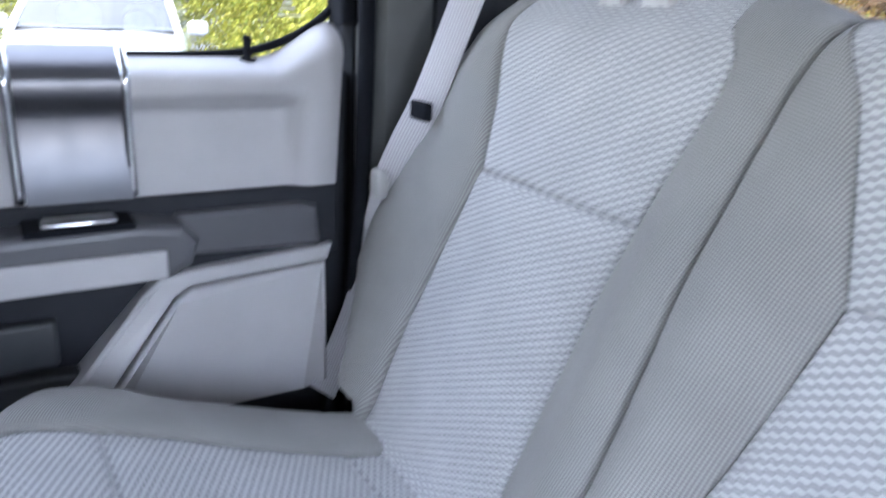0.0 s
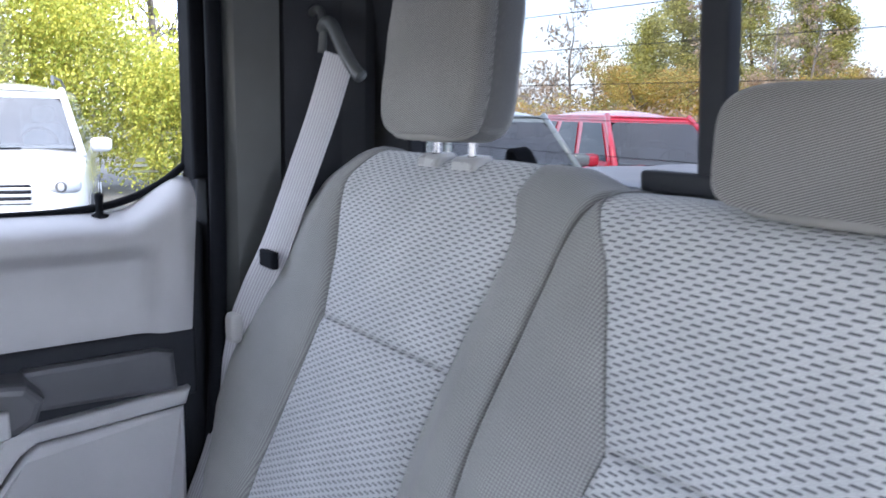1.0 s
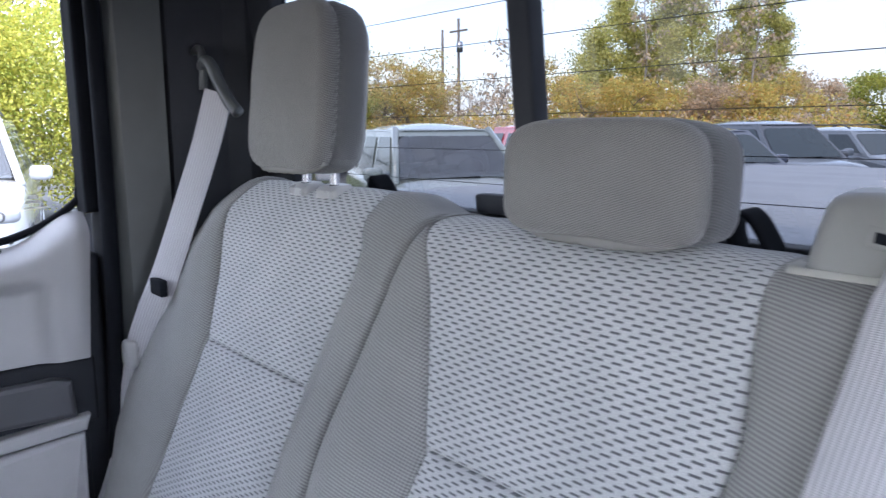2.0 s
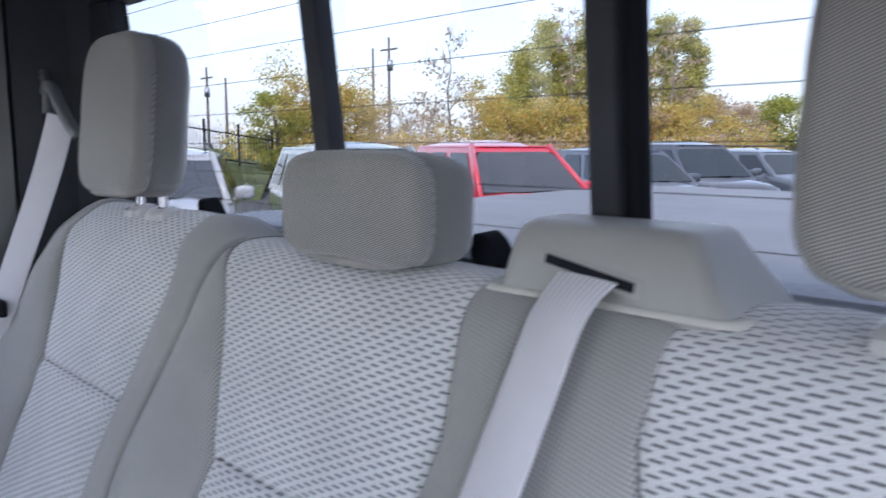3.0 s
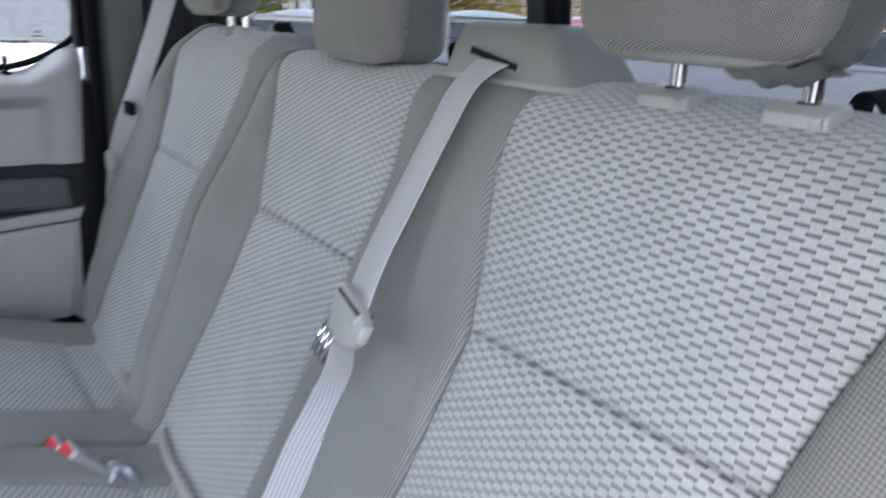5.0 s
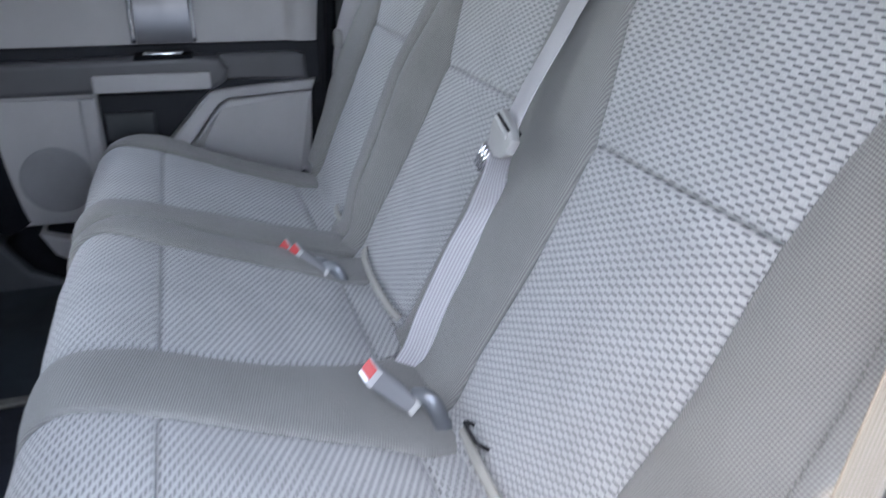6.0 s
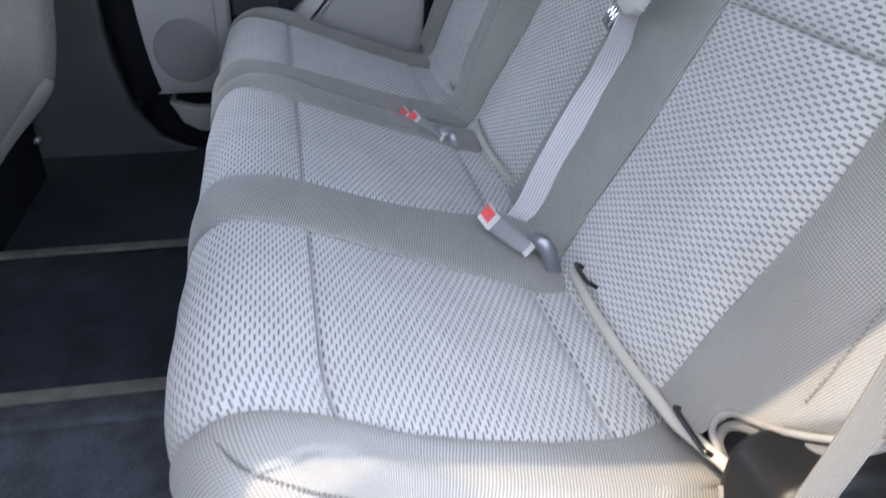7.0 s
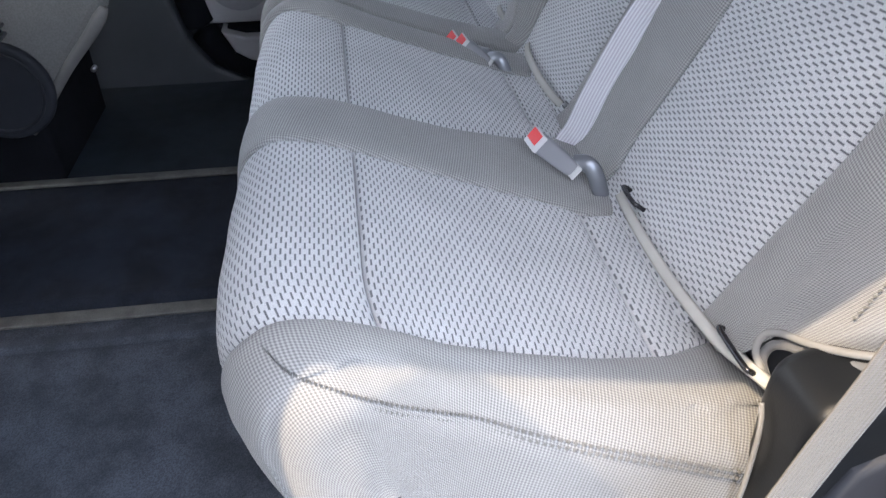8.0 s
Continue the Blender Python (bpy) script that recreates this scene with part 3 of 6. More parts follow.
def cushion_large(seat):
    base = cushion_base("cushion", -0.10, 0.70, seat)
    for left, right in ((CB_INL, CB_INR), (CC_INL, CC_INR)):
        panel("front_insert", CUSHION, 0.0, T_F, left, right, INSERT, base, seams="lrt", crown=0.004, label=NOTE, bend=round_front)
        panel("middle_insert", CUSHION, T_F, T_R, left, right, INSERT, base, crown=0.003, label=NOTE, bend=round_front)
        panel("rear_insert", CUSHION, T_R, T_E, left, right, INSERT, base, seams="lrb", label=NOTE)
    panel("inner_bolster", CUSHION, 0.0, T_E, CB_SPLIT, CB_INL, CLOTH, base, seams="r", lift=0.004, crown=0.005, roll="l", roll_r=0.014, roll_d=0.08, bend=round_front)
    panel("middle_panel", CUSHION, 0.0, T_E, CB_INR, CC_INL, CLOTH, base, seams="lr", lift=0.002, crown=0.004, bend=round_front)
    panel("outer_bolster", CUSHION, 0.0, T_E, CC_INR, CC_OUT, CLOTH, base, seams="l", lift=0.004, crown=0.003, roll="r", roll_r=0.038, fan=(-0.37, -0.03, 0.405, 0.55, 0.716), bend=round_front)
    seam = ((0.690, -0.460, 0.628), (0.712, -0.447, 0.631), (0.729, -0.436, 0.631), (0.740, -0.420, 0.627), (0.752, -0.389, 0.620), (0.753, -0.357, 0.605), (0.751, -0.323, 0.590), (0.750, -0.293, 0.577),
            (0.754, -0.243, 0.553), (0.756, -0.185, 0.529), (0.758, -0.124, 0.506), (0.760, -0.064, 0.483))
    side_stitching(seam, base)
    side_stitching([(x + 0.001, y - 0.001, z - 0.007) for x, y, z in seam[4:]], base)



narrow = thing("rear_seat", (-0.45, -0.1, 0.24), "narrow grey cloth rear seat with a dash-patterned insert", "car seat", "rear seats")
backrest_small(narrow)
cushion_small(narrow)
wide = thing("rear_seat", (0.29, -0.1, 0.24), "wide two-place grey cloth rear seat with dash-patterned inserts", "car seat", "rear seats")
backrest_large(wide)
cushion_large(wide)


hem = smooth_line([(0.722, -0.046, 0.562), (0.706, -0.047, 0.574), (0.704, -0.042, 0.588), (0.714, -0.036, 0.598), (0.736, -0.031, 0.608), (0.757, -0.024, 0.618), (0.785, -0.004, 0.634), (0.792, 0.03, 0.645)], 6)
part("hem", tube_mesh("hem", hem, 0.0034, LIP, 10), None, wide, "pale rolled hem of the seat cover over the hinge")
part("hem_fold", tube_mesh("hem_fold", [p + Vector((0.007, 0.004, -0.008)) for p in hem], 0.0042, CLOTH_SIDE, 10), None, wide)


def flap(points, parent):
    """The pale edge of the cover where backrest and cushion meet."""
    part("cover_edge", ribbon_mesh("cover_edge", smooth_line(points, 6), Vector((0.1, 0.75, 0.66)), 0.012, 0.0018, FELT), None, parent, "pale felt edge of the seat cover")


flap([(0.40, -0.058, 0.545), (0.47, -0.064, 0.547), (0.56, -0.064, 0.546), (0.63, -0.062, 0.550), (0.67, -0.060, 0.553), (0.705, -0.056, 0.560), (0.728, -0.050, 0.562), (0.745, -0.044, 0.561)], wide)
flap([(-0.115, -0.050, 0.545), (-0.06, -0.062, 0.547), (0.02, -0.066, 0.545), (0.10, -0.064, 0.544), (0.135, -0.058, 0.543)], wide)
flap([(-0.33, -0.058, 0.545), (-0.28, -0.064, 0.547), (-0.225, -0.060, 0.548)], narrow)


# ---- head restraints ----
def rest_outline(t, w, h, taper):
    """The front view of a head restraint: wide round top corners, tighter lower ones."""
    c, s = math.sin(t), -math.cos(t)
    power = 4.4 + 1.6 * smooth01(0.5 - s * 0.9)
    r = (abs(c) ** power + abs(s) ** power) ** (-1 / power)
    x, z = c * r * w / 2, s * r * h / 2
    k = z / h
    return x * (1 - taper * max(0, k + 0.15) ** 2 * 1.6 - 0.05 * max(0, -k) ** 2), z


def head_restraint(x, y, z, w, d, h, label, posts, post_z, lean=5.0, button=None, taper=0.16, crown=0.007, post_at=0.55):
    """A stuffed head restraint on two chrome posts; y: its front, z: its lower edge."""
    rest = thing("head_restraint", (x, y + d / 2, post_z), label, "head restraint", "rear head restraints")
    lean_turn = Matrix.Rotation(radians(-lean), 4, "X")
    n = 96
    line = [rest_outline(2 * math.pi * k / n, w, h, taper) for k in range(n)]
    round_f, round_r = 0.013, min(0.030, d * 0.35)
    seam = round_f + 0.010

    def place(px, py, pz):
        q = lean_turn @ Vector((px, py - d / 2, pz))
        return q + Vector((x, y + d / 2, z + h / 2))

    def ring(inset, scale, py):
        out = []
        for px, pz in line:
            far = math.hypot(px, pz)
            f = scale * max(0.0, 1 - inset / far)
            puff = 0.0015 * noise.noise(Vector((px * 30 + x * 9, pz * 30, py * 20)))
            out.append(place(px * f * (1 + puff / far), py, pz * f))
        return out
    face = [(round_f, sc, -crown * (1 - sc ** 2.2)) for sc in (0.001, 0.25, 0.45, 0.62, 0.76, 0.87, 0.95)]
    edge = [(round_f * (1 - math.sin(a)), 1.0, round_f * (1 - math.cos(a))) for a in (0.0, 0.26, 0.52, 0.79, 1.05, 1.31, 1.57)]
    front_rows = face + edge + [(0.0005, 1.0, seam - 0.003), (0.0022, 1.0, seam)]
    side_rows = [(0.0022, 1.0, seam), (0.0003, 1.0, seam + 0.003), (-0.0010, 1.0, seam + 0.012), (0.0, 1.0, d - round_r)]
    side_rows += [(round_r * (1 - math.cos(a)), 1.0, d - round_r + round_r * math.sin(a)) for a in (0.3, 0.6, 0.9, 1.2, 1.5)]
    side_rows += [(round_r, sc, d + 0.003 * (1 - sc)) for sc in (0.9, 0.6, 0.3, 0.02)]
    rows = [ring(*r) for r in front_rows]
    uvs = [[(px * max(0, 1 - i / math.hypot(px, pz)) * sc + py * 0.7 * max(-1, min(1, px * sc / (0.3 * w))), pz * max(0, 1 - i / math.hypot(px, pz)) * sc) for px, pz in line] for i, sc, py in front_rows]
    part("front_cover", grid_mesh("front_cover", rows, CLOTH_FINE, uvs, close=True), None, rest)
    rows = [ring(*r) for r in side_rows]
    uvs = [[(py + i * 2, (px if abs(pz) > abs(px) else pz) * sc) for px, pz in line] for i, sc, py in side_rows]
    part("side_cover", grid_mesh("side_cover", rows, CLOTH_SIDE, uvs, close=True), None, rest)
    # double stitches down both sides of the seam
    for side in (-1, 1):
        for off in (-0.0055, 0.0055):
            verts, faces = [], []
            pts = ring(-0.0006, 1.0, seam + off)
            for k in range(0, n, 2):
                a, b = pts[k], pts[(k + 1) % n]
                if line[k][0] * side < w * 0.30:
                    continue
                b0 = len(verts)
                up = Vector((line[k][0], 0, line[k][1])).normalized()
                for p, rise in ((a, 0.0), (a.lerp(b, 0.5), 0.0012), (b, 0.0)):
                    for dy in (-0.0008, 0.0008):
                        verts.append(p + up * rise + Vector((0, dy, 0)))
                faces += [(b0, b0 + 1, b0 + 3, b0 + 2), (b0 + 2, b0 + 3, b0 + 5, b0 + 4)]
            part("stitching", mesh_of("stitching", verts, faces, STITCH), None, rest)
    lip = [place(w * 0.44 * k, 0.006 + 0.012 * k * k, -h * 0.497 + 0.012 * abs(k) ** 5) for k in [i / 12 - 1 for i in range(25)]]
    part("lower_lip", tube_mesh("lower_lip", lip, [0.0042 + 0.0006 * math.sin(2.1 * i) for i in range(25)], LIP, 10), None, rest, "pale lip of the cover's closing edge")
    if button:
        # the cover's slack closing flap sags between lip and posts
        rows = []
        for j in range(9):
            v = j / 8
            rows.append([place(w * (0.10 + 0.36 * i / 16), 0.008 + 0.052 * v, -h * 0.497 + 0.004 - (0.015 * math.sin(math.pi * min(1, 0.12 + v * 0.9)) * math.sin(math.pi * (0.10 + 0.85 * i / 16)) ** 0.7) + 0.0016 * math.sin(i * 1.3 + 4 * v)) for i in range(17)])
        part("closing_flap", grid_mesh("closing_flap", rows, CLOTH_SIDE, [[(0.07 * i / 16, 0.052 * j / 8) for i in range(17)] for j in range(9)]), None, rest, "slack flap of the cover's underside")
    for px in posts:
        part("post", tube_mesh("post", [(px, y + d * post_at, pz) for pz in (z + 0.05, z + 0.048, z + 0.02, post_z + 0.004, post_z)], 0.0062, CHROME, 14), None, rest, "chrome post")
    if button:
        rows = []
        for r, out in ((0.0001, 0.001), (0.007, 0.001), (0.0085, -0.0025), (0.0105, -0.0025), (0.012, 0.0045), (0.0165, 0.005), (0.0195, 0.003), (0.0205, -0.003)):
            rows.append([place(w / 2 * 1.0 + out - 0.0005, d * 0.53 + 0.92 * r * math.cos(a), h * (button - 0.5) + 0.92 * r * math.sin(a)) for a in (2 * math.pi * k / 28 for k in range(28))])
        part("release_button", grid_mesh("release_button", rows, LIGHT_PLASTIC, close=True), None, rest, "round grey plastic button")
    return rest


head_restraint(-0.379, 0.122, 1.094, 0.178, 0.074, 0.198, "tall grey cloth head restraint with a seam on chrome posts", (-0.442, -0.374), 1.05, lean=6.0, taper=0.14, post_at=0.90)
head_restraint(0.056, 0.142, 1.056, 0.190, 0.085, 0.096, "low wide grey cloth head restraint over the middle seat", (0.015, 0.100), 1.05, lean=2, taper=0.03, crown=0.006)
head_restraint(0.522, 0.134, 1.083, 0.191, 0.087, 0.197, "tall grey cloth head restraint with a round side button", (0.482, 0.583), 1.05, button=0.385, lean=7.0, taper=0.08, post_at=0.59)


def post_guide(x, y, z):
    """The plastic sleeve round a head restraint's post: a tray with a flat sloping top."""
    g = thing("post_guide", (x, y, z), "grey plastic sleeve for a head restraint post", "post guide", "post guides")
    tray = prism_bm([(y - 0.016, z - 0.014), (y + 0.016, z - 0.014), (y + 0.016, z + 0.004), (y + 0.010, z + 0.009), (y - 0.010, z + 0.0065), (y - 0.016, z + 0.001)], "x", x - 0.0225, x + 0.0225, 0.004, 3)
    for f in tray.faces:
        f.smooth = True
    tray = part("collar", tray, FITTING, g)
    tray.data.set_sharp_from_angle(angle=radians(38))
    part("bore", tube_mesh("bore", [(x, y, z + 0.0060), (x, y, z + 0.0080)], 0.0074, BLACK, 16), None, g, "dark bore round the post")
    part("lock_tab", box_bm(x + 0.011, x + 0.019, y - 0.0185, y - 0.013, z - 0.007, z + 0.001, 0.0015), FITTING, g)
    return g


for gx, gy, gz in ((-0.442, 0.189, 1.0690), (-0.374, 0.189, 1.0690), (0.482, 0.183, 1.0580), (0.583, 0.183, 1.0580)):
    post_guide(gx, gy, gz)


# ---- belt cover and belts ----
def belt_cover():
    """The moulded cover on the backrest from which the middle belt comes."""
    cover = thing("belt_cover", (0.31, 0.2, 1.05), "light grey moulded plastic belt cover on the backrest top", "belt cover")
    rings = []
    # rows from the base up: front left, front right, rear right, rear left
    levels = [(1.046, 0.212, 0.388, 0.406, 0.206, 0.162, 0.246), (1.056, 0.214, 0.384, 0.402, 0.208, 0.165, 0.246), (1.080, 0.217, 0.371, 0.380, 0.211, 0.172, 0.246),
              (1.094, 0.219, 0.363, 0.367, 0.213, 0.178, 0.246), (1.1000, 0.222, 0.359, 0.362, 0.216, 0.182, 0.246), (1.1035, 0.227, 0.353, 0.357, 0.221, 0.188, 0.244)]
    n = 40
    rows = []
    for z, xfl, xfr, xrr, xrl, yf, yr in levels:
        corners = [Vector((xfl, yf, z)), Vector((xfr, yf, z)), Vector((xrr, yr, z)), Vector((xrl, yr, z))]
        row = []
        for i in range(4):
            c, a, b = corners[i], corners[i - 1], corners[(i + 1) % 4]
            p0, p1 = c + (a - c).normalized() * 0.011, c + (b - c).normalized() * 0.011
            for k in range(8):
                f = k / 7
                row.append(p0.lerp(c, f).lerp(c.lerp(p1, f), f))
            row += [p1.lerp(b + (c - b).normalized() * 0.011, 0.33), p1.lerp(b + (c - b).normalized() * 0.011, 0.66)]
        rows.append(row)
    mid = sum(rows[-1], Vector()) / n
    rows.append([p.lerp(mid, 0.5) + Vector((0, 0, 0.001)) for p in rows[-1]])
    rows.append([p.lerp(mid, 0.98) + Vector((0, 0, 0.001)) for p in rows[-1]])
    part("housing", grid_mesh("housing", rows, LIGHT_PLASTIC, close=True), None, cover)
    # a low flange round the foot
    low, high = rows[0], rows[1]
    mid = sum(low, Vector()) / n
    flange = [[p.lerp(mid, -0.09) + Vector((0, 0, 0.006)) for p in low], [p.lerp(mid, -0.08) + Vector((0, 0, 0.0105)) for p in low], [p.lerp(mid, 0.02) + Vector((0, 0, 0.010)) for p in low]]
    part("flange", grid_mesh("flange", flange, FELT, close=True), None, cover)
    # the slot: a dark sunken letter box, slanting down to the right
    def slot_at(x, dz, dy):
        z = 1.0795 - (x - 0.253) * 0.17 + dz
        return Vector((x, 0.1650 + (z - 1.056) * 0.29 - 0.0012 + dy, z))
    frame_rows = [[slot_at(0.249, -0.007, 0), slot_at(0.331, -0.007, 0), slot_at(0.331, 0.006, 0), slot_at(0.249, 0.006, 0)],
                  [slot_at(0.252, -0.005, -0.0025), slot_at(0.328, -0.005, -0.0025), slot_at(0.328, 0.004, -0.0025), slot_at(0.252, 0.004, -0.0025)],
                  [slot_at(0.254, -0.0035, -0.001), slot_at(0.326, -0.0035, -0.001), slot_at(0.326, 0.003, -0.001), slot_at(0.254, 0.003, -0.001)]]
    part("slot_lip", grid_mesh("slot_lip", frame_rows, LIGHT_PLASTIC, close=True), None, cover)
    hole = [slot_at(0.254, -0.0035, -0.0012), slot_at(0.326, -0.0035, -0.0012), slot_at(0.326, 0.003, -0.0012), slot_at(0.254, 0.003, -0.0012)]
    part("slot", mesh_of("slot", hole, [(0, 1, 2, 3)], BLACK, smooth=False), None, cover, "dark belt slot")
    return cover


belt_cover()


def middle_belt():
    belt = thing("seat_belt", (0.28, 0.1, 0.55), "grey middle belt hanging across the backrest with its tongue", "seat belt", "seat belts")
    upper = smooth_line([(0.292, 0.174, 1.0725), (0.290, 0.160, 1.066), (0.288, 0.136, 1.047), (0.286, 0.114, 1.010), (0.281, 0.083, 0.950), (0.279, 0.052, 0.893), (0.285, 0.028, 0.848)], 7)
    part("webbing", ribbon_mesh("webbing", upper, [Vector((1, 0, -0.16)).lerp(Vector((1, 0, 0.25)), min(1, i / 18)) for i in range(len(upper))], 0.047, 0.0009, WEB), None, belt)
    lower = smooth_line([(0.283, 0.024, 0.832), (0.270, 0.020, 0.790), (0.254, 0.018, 0.745), (0.245, -0.004, 0.695), (0.240, -0.025, 0.645), (0.237, -0.045, 0.595), (0.236, -0.062, 0.548), (0.234, -0.082, 0.515)], 7)
    sweep = [Vector((0.45, -0.75, 0.5)).lerp(Vector((-0.60, -0.62, 0.30)), smooth01((i - 4) / 16)) for i in range(len(lower))]
    part("lower_webbing", ribbon_mesh("lower_webbing", lower, sweep, 0.041, 0.0009, WEB), None, belt)
    # the tongue: a flat plastic grip over a latch plate of three chrome bars
    down, wide_way = Vector((-0.22, -0.36, -0.905)).normalized(), Vector((1, 0, 0.10))
    wide_way = (wide_way - down * wide_way.dot(down)).normalized()
    out = down.cross(wide_way).normalized()
    m = Matrix.Translation((0.293, 0.020, 0.851)) @ Matrix(((wide_way.x, out.x, -down.x, 0), (wide_way.y, out.y, -down.y, 0), (wide_way.z, out.z, -down.z, 0), (0, 0, 0, 1)))

    def fit(bm):
        for f in bm.faces:
            f.smooth = True
        bmesh.ops.transform(bm, matrix=m, verts=bm.verts)
        return bm
    grip = [(-0.032, 0.012), (-0.026, 0.020), (0.020, 0.017), (0.035, 0.010), (0.036, -0.006), (0.028, -0.016), (0.012, -0.024), (-0.012, -0.022), (-0.029, -0.004)]
    body = part("tongue_body", fit(prism_bm(grip, "y", -0.006, 0.006, 0.003, 3)), FITTING, belt, "grey plastic belt tongue")
    part("grip_bar", fit(box_bm(-0.027, 0.024, -0.0085, 0.0085, 0.002, 0.012, 0.003)), FITTING, belt)
    part("webbing_slot", fit(box_bm(-0.024, 0.022, -0.0088, 0.0088, 0.0125, 0.0145, 0.0006)), BLACK, belt, "dark slot in the tongue")
    body.data.set_sharp_from_angle(angle=radians(40))
    part("latch_plate", fit(box_bm(-0.026, -0.004, -0.0022, 0.0012, -0.056, -0.016, 0.001)), STEEL, belt, "dark steel latch plate")
    for dx in (-0.0245, -0.015, -0.0055):
        rod = [m @ Vector((dx, 0.002 if out.y < 0 else -0.002, -0.024 - 0.028 * k)) for k in (0, 0.5, 1)]
        part("latch_bar", tube_mesh("latch_bar", rod, 0.0030, CHROME, 10), None, belt, "chrome bar of the latch plate")
    return belt


def outer_belt(side, at):
    """A shoulder belt from its ring on the pillar to its anchor."""
    belt = thing("seat_belt", (at[-1][0], at[-1][1], at[-1][2]), "grey shoulder belt webbing hung from a ring on the pillar", "seat belt", "seat belts")
    line = smooth_line(at, 8)
    part("webbing", ribbon_mesh("webbing", line, Vector((0.8, 0.6 * side, 0.05)), 0.047, 0.0009, WEB), None, belt)
    return belt


middle_belt()
far_belt = outer_belt(1, [(-0.632, 0.158, 1.200), (-0.645, 0.138, 1.12), (-0.657, 0.105, 1.02), (-0.668, 0.072, 0.925), (-0.698, 0.056, 0.86), (-0.720, 0.047, 0.81), (-0.740, 0.040, 0.74), (-0.748, 0.015, 0.62), (-0.748, -0.045, 0.48)])
ring = smooth_line([(-0.668, 0.150, 1.236), (-0.655, 0.150, 1.245), (-0.640, 0.152, 1.238), (-0.622, 0.155, 1.212), (-0.600, 0.160, 1.184), (-0.584, 0.164, 1.170)], 6)
part("belt_ring", tube_mesh("belt_ring", ring, [0.004 + 0.005 * math.sin(math.pi * min(1, (i + 3) / 14)) ** 0.5 if i < 7 else 0.009 for i in range(len(ring))], PILLAR_TRIM, 12), None, far_belt, "dark plastic belt ring")
hook = smooth_line([(-0.735, 0.165, 1.262), (-0.70, 0.158, 1.268), (-0.672, 0.152, 1.258), (-0.664, 0.150, 1.232), (-0.668, 0.150, 1.205)], 5)
part("ring_arm", tube_mesh("ring_arm", hook, 0.006, PILLAR_TRIM, 10), None, far_belt, "dark plastic arm of the belt ring")
part("stop_button", box_bm(-0.692, -0.644, 0.058, 0.070, 0.905, 0.930, 0.003), BLACK, far_belt, "black belt stop button")
verts, faces = superbox(0.030, 0.020, 0.045, 4.0, 8)
part("tongue_body", mesh_of("tongue_body", [v + Vector((-0.730, 0.036, 0.806)) for v in verts], faces, FITTING), None, far_belt, "grey plastic belt tongue")


def buckle(x, y, z, label):
    """A buckle stalk with a slanted end that holds its red release button, lying in the cushion's gap."""
    b = thing("belt_buckle", (x, y, z), label, "belt buckle", "belt buckles")
    wide, along, up = Vector((0.93, 0.22, -0.20)), Vector((0.765, 0.575, -0.29)), Vector((-0.05, 0.66, 0.75))
    m = Matrix.Translation((x, y, z)) @ Matrix(((wide.x, along.x, up.x, 0), (wide.y, along.y, up.y, 0), (wide.z, along.z, up.z, 0), (0, 0, 0, 1)))
    def shape(p):
        k = 0.5 - p.y / 0.066
        return Vector((p.x * (0.80 + 0.20 * k), p.y, p.z * (0.82 + 0.20 * k - 0.10 * max(0.0, 0.25 - k))))
    verts, faces = superbox(0.0275, 0.066, 0.0255, 4.5, 12, shape)
    part("housing", mesh_of("housing", [m @ (v + Vector((0, 0.030, 0))) for v in verts], faces, BUCKLE), None, b)
    part("rim", prism_bm([(-0.0122, -0.0120), (0.0122, -0.0120), (0.0122, 0.0120), (-0.0122, 0.0120)], "y", -0.0040, 0.004, 0.0022, 3), GREY_PLASTIC, b).data.transform(m)
    part("release_button", prism_bm([(-0.0106, -0.0052), (0.0106, -0.0052), (0.0106, 0.0106), (-0.0106, 0.0106)], "y", -0.0052, 0.003, 0.0014, 3), RED, b, "red release button").data.transform(m)
    part("tongue_slot", prism_bm([(-0.0095, -0.0098), (0.0095, -0.0098), (0.0095, -0.0062), (-0.0095, -0.0062)], "y", -0.0046, 0.003), SATIN, b, "dark tongue slot").data.transform(m)
    at = Vector((x, y, z))
    stalk = [at + Vector(p) for p in ((0.040, 0.040, -0.014), (0.047, 0.047, -0.011), (0.053, 0.053, -0.011), (0.058, 0.059, -0.017), (0.062, 0.066, -0.034), (0.063, 0.072, -0.052))]
    part("stalk", ribbon_mesh("stalk", smooth_line(stalk, 6), up, 0.021, 0.004, STALK), None, b, "dark steel stalk folded into the seat gap")
    part("stalk_sleeve", prism_bm([(-0.012, -0.009), (0.012, -0.009), (0.012, 0.009), (-0.012, 0.009)], "y", 0.058, 0.065, 0.003, 3), FITTING, b, "pale sleeve").data.transform(m)
    return b


buckle(0.311, -0.142, 0.5795, "grey belt buckle with a red button, lying on the cushion")
buckle(-0.091, -0.172, 0.563, "grey belt buckle with a red button in the seat gap")
buckle(-0.118, -0.185, 0.560, "grey belt buckle with a red button in the seat gap")


def anchor_loop(x0, x1, y, z):
    """A black wire loop for child seats at the seat's bight."""
    pts = smooth_line([(x0, y + 0.008, z - 0.008), (x0 + 0.001, y, z - 0.002), (x0 + 0.007, y - 0.004, z), (x1 - 0.007, y - 0.004, z), (x1 - 0.001, y, z - 0.002), (x1, y + 0.008, z - 0.008)], 6)
    return tagged(part("anchor_loop", tube_mesh("anchor_loop", pts, 0.0028, LOOP, 10)), "black steel child seat anchor loop between backrest and cushion", "anchor loop", "anchor loops")


anchor_loop(0.408, 0.452, -0.056, 0.562)
anchor_loop(0.664, 0.722, -0.056, 0.565)
anchor_loop(-0.225, -0.195, -0.040, 0.545)


